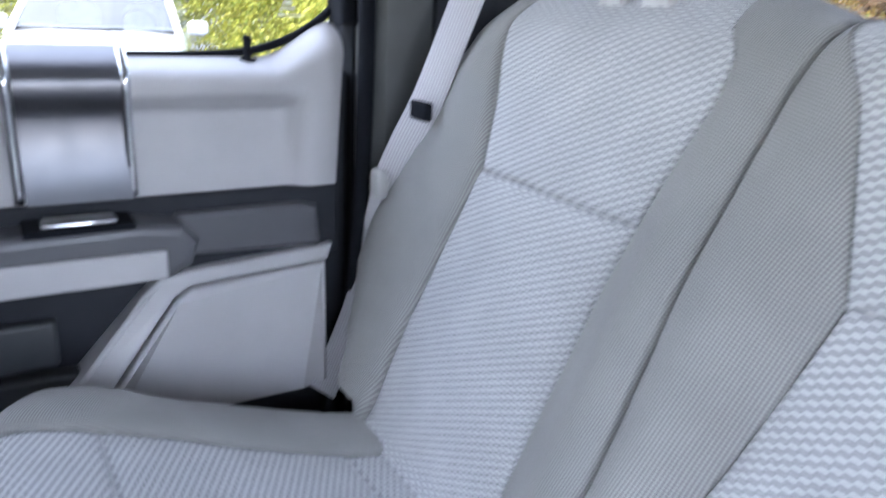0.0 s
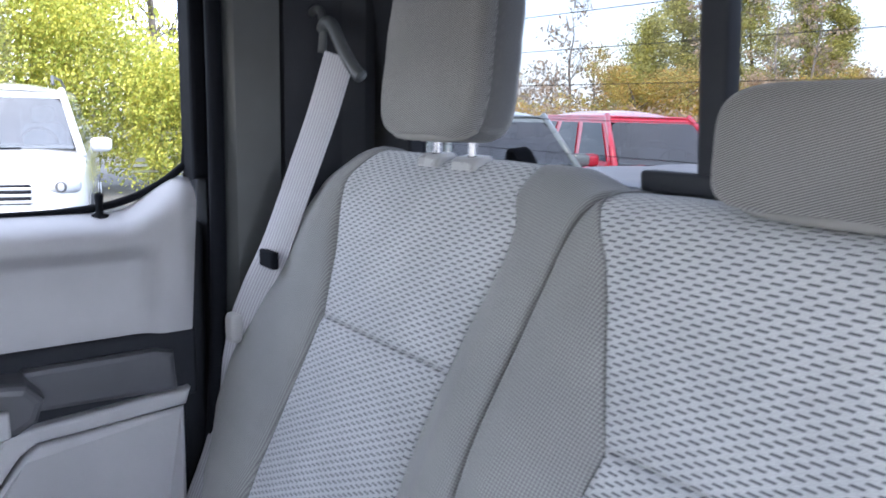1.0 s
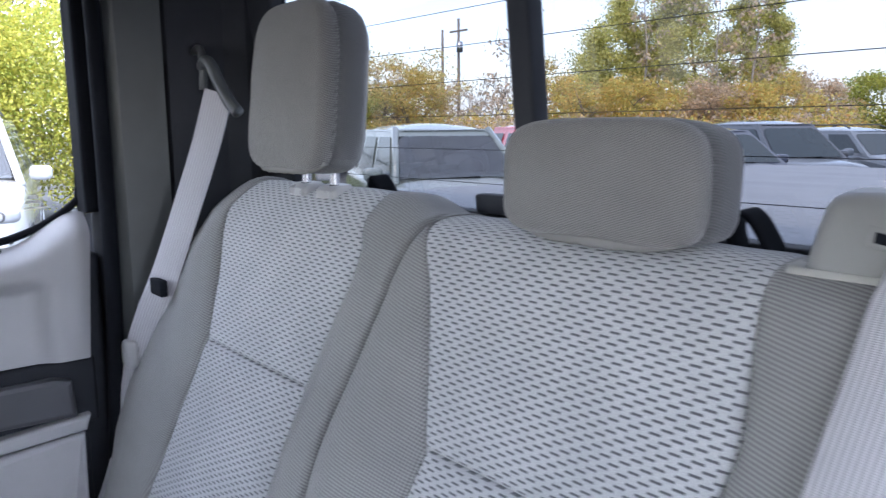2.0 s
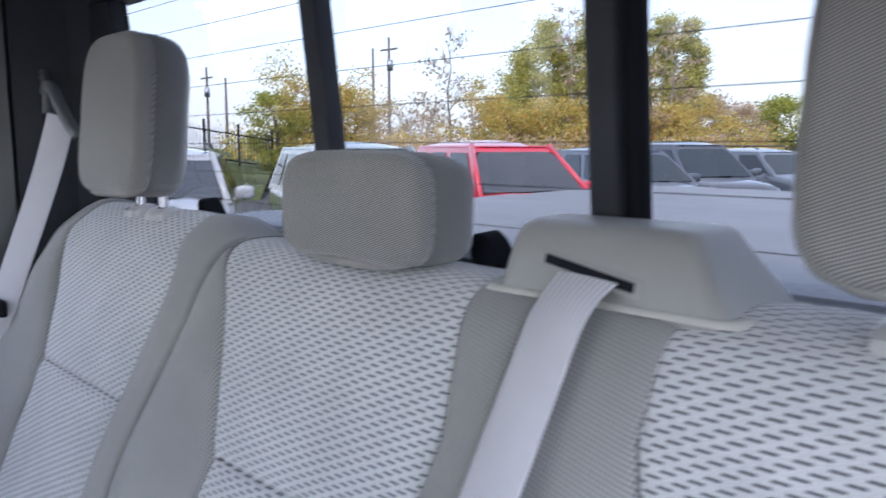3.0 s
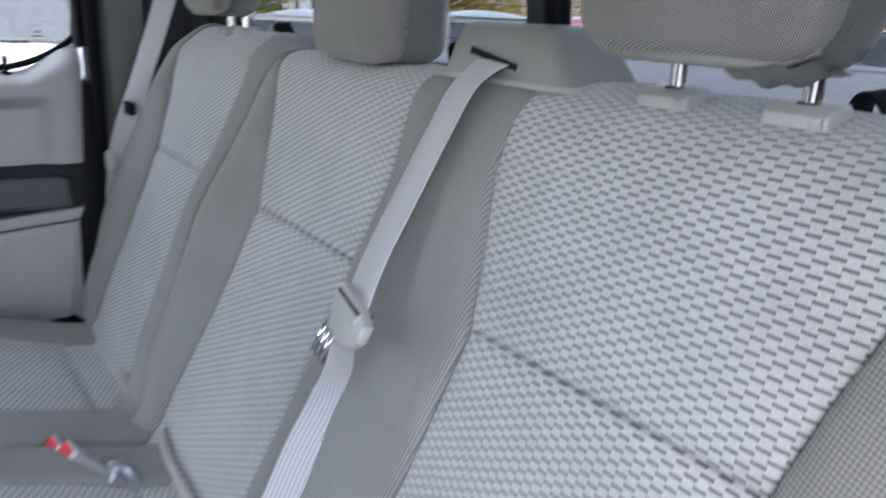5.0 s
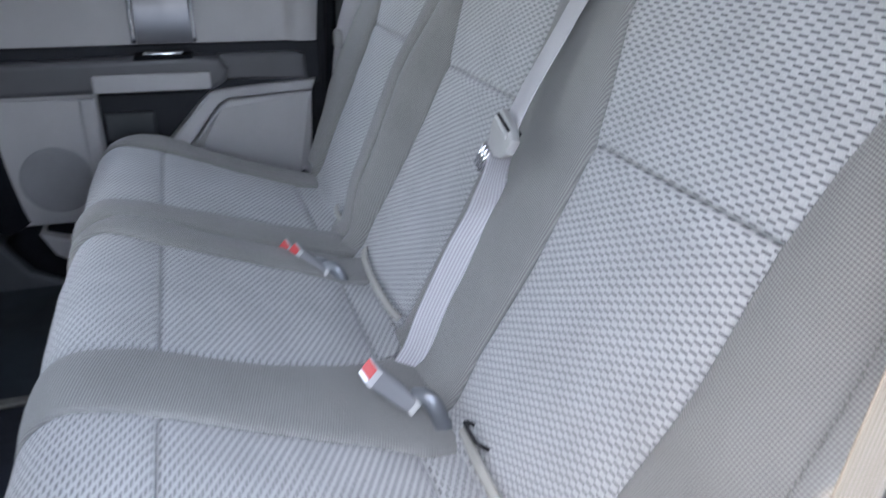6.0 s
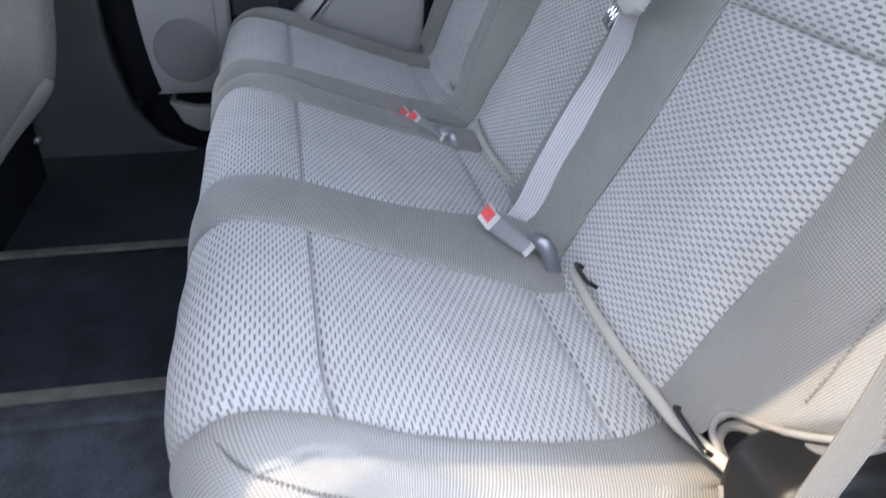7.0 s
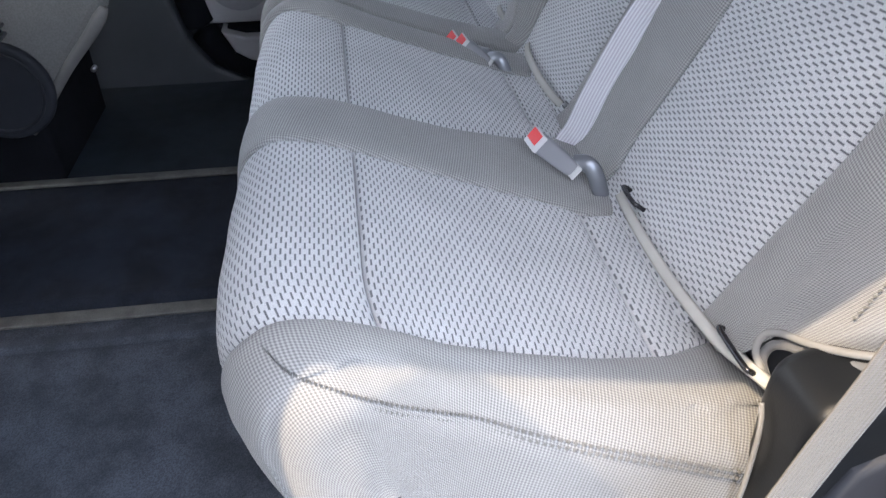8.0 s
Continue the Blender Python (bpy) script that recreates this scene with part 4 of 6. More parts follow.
# ---- the cab ----
STICKER = plain("sticker", (0.7, 0.7, 0.68), 0.6, amount=0.05, relief=0.0)
# pale grey stands in for the sun streaks along the floor's raised edges
SUNLIT_EDGE = plain("sunlit_edge", (0.14, 0.136, 0.12), 0.6, amount=0.3, scale=20, fine=0.4)

def setting(name, bm, material, label, category):
    return tagged(part(name, bm, material), label, category, kind="structure")


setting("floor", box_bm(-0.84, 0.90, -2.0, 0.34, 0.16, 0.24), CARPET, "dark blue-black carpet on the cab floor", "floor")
setting("wall_back", box_bm(-0.86, 0.92, 0.30, 0.36, 0.24, 1.040), DARK_TRIM, "dark trim of the cab's rear wall below the window", "wall")
setting("ceiling", box_bm(-0.84, 0.90, -1.55, 0.30, 1.43, 1.46, 0.01), HEADLINER, "light grey cloth headliner", "ceiling")
setting("roof", box_bm(-0.86, 0.968, -1.60, 0.36, 1.462, 1.52, 0.03), plain("truck_paint", (0.5, 0.51, 0.53), 0.3, amount=0.02, relief=0.0), "light painted steel roof of the cab", "roof")


def pillar_outline(side, pts):
    return [(x if side < 0 else 0.06 - x, y) for x, y in pts]


for side, name in ((-1, "right"), (1, "left")):
    setting("pillar_trim_" + name, prism_bm(pillar_outline(side, [(-0.815, 0.035), (-0.775, 0.035), (-0.752, 0.055), (-0.742, 0.12), (-0.80, 0.125)]), "z", 0.24, 1.43, 0.006), PILLAR_TRIM,
            "charcoal plastic pillar trim beside the rear door", "pillar")
    setting("quarter_trim_" + name, prism_bm(pillar_outline(side, [(-0.80, 0.1255), (-0.738, 0.1255), (-0.70, 0.20), (-0.668, 0.222), (-0.664, 0.236), (-0.86, 0.236), (-0.86, 0.1255)]), "z", 0.24, 1.43, 0.004), DARK_TRIM,
            "dark moulded quarter trim behind the belt", "pillar")
    setting("roof_rail_" + name, prism_bm([(x if side < 0 else 0.06 - x, z) for x, z in (((-0.86, 1.38), (-0.80, 1.385), (-0.765, 1.43), (-0.86, 1.43)) if side < 0 else ((-0.908, 1.345), (-0.85, 1.36), (-0.765, 1.43), (-0.908, 1.43)))], "y", -1.6, 0.12, 0.004), CHARCOAL,
            "dark trim along the roof edge above the door", "trim")
    setting("sill_" + name, prism_bm([(x if side < 0 else 0.06 - x, z) for x, z in ((-0.90, 0.18), (-0.90, 0.27), (-0.80, 0.285), (-0.775, 0.242), (-0.84, 0.18))], "y", -1.95, 0.12, 0.006), DARK_TRIM,
            "dark scuffed plastic door sill", "sill")
    b_out = [(-0.85, -0.93), (-0.75, -0.93), (-0.728, -0.90), (-0.728, -0.83), (-0.755, -0.795), (-0.85, -0.795)]
    if side > 0:
        # near pillar, out of view: outline widened to block sun from the cushion's flank
        b_out = [(-0.895, -0.93), (-0.72, -0.93), (-0.695, -0.90), (-0.695, -0.80), (-0.72, -0.775), (-0.762, -0.775), (-0.80, -0.80), (-0.895, -0.83)]
    setting("pillar_middle_" + name, prism_bm(pillar_outline(side, b_out), "z", 0.52 if side < 0 else 0.24, 1.43, 0.008), DARK_TRIM, "dark plastic centre pillar", "pillar")
    f = 1 if side < 0 else -1
    xa, xb = sorted(((-0.88 if side < 0 else 0.94), (-0.78 if side < 0 else 0.84)))
    setting("front_door_" + name, box_bm(xa, xb, -1.95, -0.935, 0.286, 0.97 if side < 0 else 0.89, 0.02), CHARCOAL if side < 0 else GREY_PLASTIC, "closed front door below its window", "door")
    setting("door_jamb_" + name, box_bm(*sorted((-0.90 if side < 0 else 0.96, -0.815 if side < 0 else 0.875)), 0.031, 0.125, 0.24, 1.43, 0.002), BLACK, "black door jamb behind the pillar trim", "pillar")

# the far centre pillar's lower trim sweeps forward over the sill
foot = [(-0.800, 0.90), (-0.90, 0.90), (-0.93, 0.55), (-1.00, 0.36), (-1.12, 0.29), (-1.12, 0.2425), (-0.60, 0.2425), (-0.62, 0.262), (-0.70, 0.30), (-0.755, 0.38), (-0.785, 0.50)]
setting("pillar_foot", prism_bm(foot, "x", -0.80, -0.726, 0.022, 4), SILL_SUNLIT, "plastic foot of the centre pillar, sunlight put into its grey", "pillar")

# the near front door's closed window, out of view, added to dim the sun on the flank
near_glass = part("window_2", mesh_of("window_2", [(0.885, -1.93, 0.885), (0.885, -0.935, 0.885), (0.850, -0.935, 1.40), (0.850, -1.93, 1.40)], [(0, 1, 2, 3)], FRONT_GLASS, smooth=False))
tagged(near_glass, "lightly tinted glass of the closed front door", "window", kind="structure")

# unseen windshield, added to dim the sun that reaches the front seats
windshield = part("window_3", mesh_of("window_3", [(-0.80, -1.60, 1.40), (0.86, -1.60, 1.40), (0.86, -2.02, 1.0), (-0.80, -2.02, 1.0)], [(0, 1, 2, 3)], FRONT_GLASS, smooth=False))
tagged(windshield, "lightly tinted windshield glass over the dashboard", "window", kind="structure")

# black rubber seal round the far door's opening
seal = smooth_line([(-0.765, 0.030, 1.36), (-0.765, 0.030, 1.05), (-0.768, 0.026, 0.80), (-0.772, 0.005, 0.55), (-0.775, -0.05, 0.36), (-0.775, -0.14, 0.300), (-0.770, -0.35, 0.288), (-0.768, -0.56, 0.283),
                    (-0.772, -0.655, 0.303), (-0.772, -0.715, 0.38), (-0.770, -0.745, 0.52), (-0.765, -0.760, 0.72), (-0.762, -0.765, 0.95), (-0.765, -0.768, 1.36)], 6)
tagged(part("door_seal", tube_mesh("door_seal", seal, [0.012 + 0.024 * smooth01((i / (len(seal) - 1) - 0.22) / 0.25) for i in range(len(seal))], BLACK, 12)), "black rubber seal round the door opening", "door seal", kind="structure")

# thin strip out of view, placed to cast a dark band on the cushion's flank
seal = smooth_line([(0.843, -0.768, 1.37), (0.843, -0.766, 0.95), (0.843, -0.762, 0.60), (0.840, -0.740, 0.38), (0.838, -0.66, 0.300), (0.836, -0.45, 0.292)], 6)
tagged(part("door_seal", tube_mesh("door_seal", seal, 0.007, BLACK, 10)), "thin black rubber strip added out of view to shade the cushion's flank", "door seal", kind="structure")

setting("wall_front", box_bm(-0.84, 0.90, -2.06, -1.95, 0.16, 1.0, 0.03), CHARCOAL, "dark dashboard wall at the cab's front", "wall")
setting("windshield_frame_top", box_bm(-0.84, 0.90, -1.66, -1.56, 1.355, 1.52, 0.02), CHARCOAL, "dark header above the windshield", "trim")

# ---- rear window ----
WIN = lambda z: 0.273 - (z - 1.06) * 0.115  # noqa: E731  its lean


def window_bar(name, parent, x0, x1, z0, z1, depth, material, proud=0.0, label=""):
    bm = box_bm(x0, x1, -depth / 2, depth / 2, z0, z1, 0.004)
    for v in bm.verts:
        v.co.y += WIN(v.co.z) + proud
    return part(name, bm, material, parent, label)


window = tagged(new("window_1"), "tinted sliding rear window with thin heating lines", "window", kind="structure")
for z0, z1, x0, x1 in ((1.375, 1.432, -0.862, 0.922), (1.00, 1.052, -0.862, 0.922)):
    window_bar("window_frame", window, x0, x1, z0, z1, 0.03, DARK_TRIM)
for x0, x1 in ((-0.862, -0.598), (0.672, 0.922)):
    window_bar("window_frame", window, x0, x1, 1.053, 1.374, 0.03, DARK_TRIM)
window_bar("slider_post", window, -0.122, -0.092, 1.053, 1.374, 0.024, DARK_TRIM, -0.004, "black sliding window post")
window_bar("slider_post", window, 0.237, 0.265, 1.053, 1.374, 0.026, DARK_TRIM, -0.006, "charcoal sliding window post")
window_bar("slider_channel", window, 0.2655, 0.281, 1.053, 1.374, 0.016, BLACK, -0.003)
window_bar("slider_top_rail", window, -0.0915, 0.2365, 1.354, 1.3745, 0.022, DARK_TRIM, -0.003)
window_bar("slider_latch", window, -0.180, -0.094, 1.0525, 1.074, 0.024, DARK_TRIM, -0.014, "black window latch")
for cx, sx in ((-0.0915, 1), (0.2365, -1)):
    arc = [(cx, 1.354)] + [(cx + sx * 0.022 * (1 - math.sin(t)), 1.354 - 0.022 * (1 - math.cos(t))) for t in (math.pi / 2 * k / 6 for k in range(7))]
    bm = prism_bm(arc, "y", -0.011, 0.011)
    for v in bm.verts:
        v.co.y += WIN(v.co.z) - 0.003
    part("slider_corner", bm, DARK_TRIM, window)
for x0, x1 in ((-0.596, -0.122), (-0.092, 0.237), (0.281, 0.672)):
    x0, x1 = x0 - 0.010, x1 + 0.010
    me = mesh_of("pane", [(x0, WIN(1.045) + 0.006, 1.045), (x1, WIN(1.045) + 0.006, 1.045), (x1, WIN(1.38) + 0.006, 1.38), (x0, WIN(1.38) + 0.006, 1.38)], [(0, 1, 2, 3)], TINTED, smooth=False)
    pane = part("pane", me, None, window, "tinted glass pane")
    pane.visible_shadow = False
for k in range(8):
    z = 1.083 + 0.0385 * k
    for x0, x1 in ((-0.596, -0.122), (-0.092, 0.237), (0.281, 0.672)):
        y = WIN(z) + 0.0045
        part("heating_line", mesh_of("heating_line", [(x0, y, z - 0.0004), (x1, y, z - 0.0004), (x1, y, z + 0.0004), (x0, y, z + 0.0004)], [(0, 1, 2, 3)], DARK_TRIM, smooth=False), None, window)
setting("window_header", prism_bm([(0.298, 1.4295), (0.20, 1.4295), (0.222, 1.402), (0.258, 1.387), (0.298, 1.387)], "x", -0.70, 0.76, 0.004), CHARCOAL, "dark grey trim above the rear window", "trim")


def tether_strap(x, y, z):
    """A black folded tether strap standing behind the backrest."""
    pts = smooth_line([(x + 0.022, y + 0.012, z - 0.03), (x + 0.014, y + 0.004, z - 0.004), (x + 0.002, y, z + 0.016), (x - 0.010, y, z + 0.018), (x - 0.016, y + 0.004, z + 0.002), (x - 0.008, y + 0.012, z - 0.03)], 6)
    return tagged(part("tether_strap", ribbon_mesh("tether_strap", pts, Vector((0.25, 1, 0.1)), 0.024, 0.002, BLACK)), "black folded tether strap behind the backrest", "tether strap", "tether straps")


tether_strap(-0.350, 0.243, 1.066)
tether_strap(0.140, 0.246, 1.060)
tether_strap(0.598, 0.246, 1.052)


# ---- far rear door ----
def smoothstep(a, b, v):
    t = min(1, max(0, (v - a) / (b - a)))
    return t * t * (3 - 2 * t)


def rear_door():
    door = thing("rear_door", (-0.82, -0.37, 0.30), "closed rear door with grey and charcoal plastic trim and chrome strips", "car door")
    part("door_core", box_bm(-0.89, -0.825, -0.80, 0.03, 0.30, 0.955, 0.01), DARK_TRIM, door)

    # upper trim: shoulder under the window, shallow hollow with a rounded end
    def top(y):
        return 0.972 + 0.050 * smoothstep(-0.10, 0.005, y)
    rows, uvs = [], []
    for j in range(61):
        v = j / 60
        row = []
        for i in range(81):
            y = -0.805 + (0.82 - 0.02 * (1 - v)) * i / 80
            z = 0.795 + (top(y) - 0.795) * v
            hollow = smoothstep(0.93, 0.90, z) * smoothstep(-0.045, -0.075, y)
            x = -0.790 - 0.027 * hollow * (1 - 0.35 * smoothstep(0.88, 0.80, z))
            x -= 0.055 * max(0, (v - 0.80) / 0.20) ** 2.2
            x -= 0.012 * smoothstep(-0.01, 0.012, y)
            row.append(Vector((x, y, z)))
        rows.append(row)
    part("upper_trim", grid_mesh("upper_trim", rows, GREY_PLASTIC), None, door, "light grey plastic upper trim")
    # satin pull panel between two chrome strips
    rows = []
    for j in range(25):
        z = 0.800 + 0.186 * j / 24
        bulge = 0.016 * smoothstep(0.905, 0.930, z) - 0.050 * max(0, (z - 0.945) / 0.04) ** 2 + 0.020 * max(0, (0.90 - z) / 0.10) ** 2
        rows.append([Vector((-0.800 + bulge, y, z)) for y in (-0.405, -0.36, -0.32, -0.285)])
    part("pull_panel", grid_mesh("pull_panel", rows, PULL), None, door, "satin dark grey pull panel")
    for y in (-0.412, -0.283):
        line = smooth_line([(-0.797, y, 0.80), (-0.796, y, 0.88), (-0.788, y, 0.93), (-0.790, y, 0.955), (-0.815, y, 0.985)], 5)
        part("chrome_strip", tube_mesh("chrome_strip", line, 0.006, CHROME, 8), None, door, "chrome strip")
    # dark middle band with the grab handle
    part("middle_band", box_bm(-0.83, -0.803, -0.80, 0.005, 0.685, 0.794, 0.006), DARK_TRIM, door)
    part("armrest_rear", prism_bm([(-0.235, 0.712), (-0.03, 0.704), (-0.035, 0.765), (-0.06, 0.772), (-0.235, 0.772)], "x", -0.81, -0.785, 0.008), ARMREST, door)
    part("armrest", prism_bm([(-0.80, 0.700), (-0.252, 0.700), (-0.225, 0.715), (-0.215, 0.745), (-0.235, 0.768), (-0.285, 0.775), (-0.80, 0.768)], "x", -0.81, -0.738, 0.012, 3), ARMREST, door)
    part("armrest_face", box_bm(-0.74, -0.730, -0.505, -0.258, 0.703, 0.742, 0.004), GREY_PLASTIC, door, "grey armrest face")
    part("handle_cup", box_bm(-0.815, -0.742, -0.415, -0.290, 0.769, 0.778, 0.003), BLACK, door)
    part("door_handle", box_bm(-0.79, -0.745, -0.395, -0.31, 0.7785, 0.786, 0.003), CHROME, door, "chrome inner door handle")
    # lower trim
    part("lower_core", box_bm(-0.83, -0.812, -0.78, -0.01, 0.33, 0.684, 0.006), DARK_TRIM, door)
    frame_out = [(-0.012, 0.705), (-0.235, 0.690), (-0.262, 0.684), (-0.285, 0.664), (-0.385, 0.555), (-0.46, 0.50), (-0.42, 0.50), (-0.35, 0.532), (-0.245, 0.655), (-0.222, 0.668), (-0.02, 0.680)]
    rib = prism_bm(frame_out, "x", -0.815, -0.784, 0.006, 3)
    for v in rib.verts:
        v.co.x += 0.26 * max(0.0, 0.670 - v.co.z) * smoothstep(-0.815, -0.79, v.co.x)
    part("lower_frame", rib, GREY_PLASTIC, door, "grey plastic frame rib")
    pocket = [(-0.022, 0.676), (-0.222, 0.664), (-0.243, 0.650), (-0.345, 0.530), (-0.345, 0.47), (-0.06, 0.47), (-0.035, 0.50)]
    pocket = prism_bm(pocket, "x", -0.815, -0.788, 0.006, 3)
    for v in pocket.verts:
        # the pocket's face leans inward towards its foot
        v.co.x += 0.26 * max(0.0, 0.670 - v.co.z) * smoothstep(0.465, 0.51, v.co.z) * smoothstep(-0.815, -0.79, v.co.x)
    part("lower_panel", pocket, GREY_PLASTIC, door)
    part("map_pocket", box_bm(-0.812, -0.79, -0.50, -0.39, 0.58, 0.645, 0.006), CHARCOAL, door)
    part("map_pocket", box_bm(-0.812, -0.78, -0.50, -0.36, 0.50, 0.572, 0.006), CHARCOAL, door)
    # speaker block
    part("speaker_block", prism_bm([(-0.755, 0.715), (-0.505, 0.710), (-0.505, 0.395), (-0.70, 0.395), (-0.735, 0.44)], "x", -0.82, -0.772, 0.010, 3), GREY_PLASTIC, door)
    part("speaker_panel", prism_bm([(-0.735, 0.690), (-0.535, 0.686), (-0.535, 0.41), (-0.69, 0.41), (-0.718, 0.45)], "x", -0.775, -0.768, 0.004, 2), GREY_PLASTIC, door)
    part("panel_rim", box_bm(-0.776, -0.760, -0.745, -0.508, 0.688, 0.714, 0.006, 3), GREY_PLASTIC, door)
    part("panel_rim", box_bm(-0.776, -0.760, -0.542, -0.508, 0.398, 0.6875, 0.006, 3), GREY_PLASTIC, door)
    rows = []
    for r in (0.0, 0.03, 0.06, 0.074, 0.078, 0.082):
        off = 0.002 if r < 0.075 else (0.001 if r < 0.08 else -0.003)
        rows.append([Vector((-0.769 + off, -0.615 + r * math.cos(t), 0.505 + r * math.sin(t))) for t in (2 * math.pi * k / 40 for k in range(40))])
    part("speaker_grille", grid_mesh("speaker_grille", rows, plain("speaker_mesh", (0.29, 0.29, 0.30), 0.6, grain=400, relief=1.0, depth=0.002), close=True), None, door, "round fine-mesh speaker grille")
    part("bottom_pocket", box_bm(-0.82, -0.775, -0.66, -0.05, 0.366, 0.390, 0.005), BLACK, door)
    part("kick_strip", prism_bm([(-0.672, 0.385), (-0.615, 0.368), (-0.05, 0.362), (-0.05, 0.302), (-0.60, 0.302), (-0.645, 0.33)], "x", -0.82, -0.742, 0.006), GREY_PLASTIC, door)
    # lock knob
    knob = []
    for r, z in ((0.013, 0.967), (0.012, 0.972), (0.006, 0.974), (0.0045, 0.982), (0.006, 0.994), (0.0062, 1.000), (0.005, 1.003), (0.0003, 1.004)):
        knob.append([Vector((-0.838 + r * math.cos(t), -0.116 + r * math.sin(t), z - 0.002)) for t in (2 * math.pi * k / 14 for k in range(14))])
    part("lock_knob", grid_mesh("lock_knob", knob, BLACK, close=True), None, door, "small black lock knob")
    # window
    me = mesh_of("pane", [(-0.862, -0.78, 0.94), (-0.862, 0.03, 0.94), (-0.835, 0.03, 1.42), (-0.835, -0.78, 1.42)], [(0, 1, 2, 3)], DOOR_GLASS, smooth=False)
    for y0, y1, z0, z1 in ((-0.060, -0.044, 1.043, 1.049), (-0.064, -0.040, 1.036, 1.040), (-0.068, -0.026, 1.0275, 1.030)):
        dx = lambda z: -0.8605 + (z - 0.94) * 0.05625 + 0.0008
        part("window_sticker", mesh_of("window_sticker", [(dx(z0), y0, z0), (dx(z0), y1, z0), (dx(z1), y1 - 0.003, z1), (dx(z1), y0 + 0.003, z1)], [(0, 1, 2, 3)], STICKER, smooth=False), None, door, "small white sticker on the glass")
    pane = part("window_pane", me, None, door, "tinted window glass")
    pane.visible_shadow = False
    edge = smooth_line([(-0.850, -0.79, 0.972), (-0.850, -0.30, 0.972), (-0.850, -0.14, 0.976), (-0.849, -0.06, 0.994), (-0.848, 0.000, 1.030), (-0.846, 0.012, 1.06), (-0.838, 0.014, 1.2), (-0.83, 0.012, 1.40)], 6)
    part("window_seal", tube_mesh("window_seal", edge, 0.006, BLACK, 8), None, door)
    part("window_channel", prism_bm([(0.008, 1.02), (0.034, 1.02), (0.034, 1.41), (0.008, 1.41)], "x", -0.855, -0.80, 0.006), BLACK, door)
    return door


far_door = rear_door()
# the near rear door stands wide open: the same door, mirrored and swung out on its hinges
# it stays out of view and is placed to keep sun off the wide seat
near_door = copy_thing(far_door, Matrix.Translation((0.955, -0.80, 0.30)) @ Matrix.Rotation(radians(-62), 4, "Z") @ Matrix.Translation((0, 0.43, 0)) @ Matrix.Scale(-1, 4, Vector((1, 0, 0))))
for piece in near_door.children_recursive:
    piece.visible_shadow = True
tagged(near_door, "rear door swung wide open, grey plastic inner trim", "car door")

# ---- floor ----
mat_top = [(-0.775, -1.12), (-0.270, -1.08), (-0.262, -0.60), (-0.262, -0.40), (-0.76, -0.40), (-0.775, -0.55)]
tagged(part("rubber_mat", prism_bm(mat_top, "z", 0.241, 0.262, 0.005), MAT_RUBBER), "black rubber floor mat with a raised edge", "floor mat")
setting("floor_edge_strip", box_bm(-0.2615, -0.238, -1.08, -0.42, 0.2575, 0.266, 0.003), SUNLIT_EDGE, "plastic strip along the mat, sun streak put into its pale grey", "trim")
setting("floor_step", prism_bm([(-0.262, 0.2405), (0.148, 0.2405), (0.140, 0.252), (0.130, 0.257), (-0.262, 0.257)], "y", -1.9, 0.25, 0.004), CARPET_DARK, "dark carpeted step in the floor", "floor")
setting("step_edging", box_bm(0.1485, 0.176, -1.5, -0.42, 0.2405, 0.2465, 0.002), SUNLIT_EDGE, "edging along the carpet step, sun streak put into its pale grey", "trim")
setting("floor_ridge", prism_bm([(0.205, 0.2405), (0.235, 0.2405), (0.229, 0.250), (0.211, 0.250)], "y", -1.9, 0.25, 0.003), CARPET, "low carpet ridge along the floor", "floor")
setting("seat_riser", box_bm(-0.70, 0.70, -0.40, 0.20, 0.2415, 0.43, 0.01), BLACK, "black seat support under the rear cushions", "seat support")


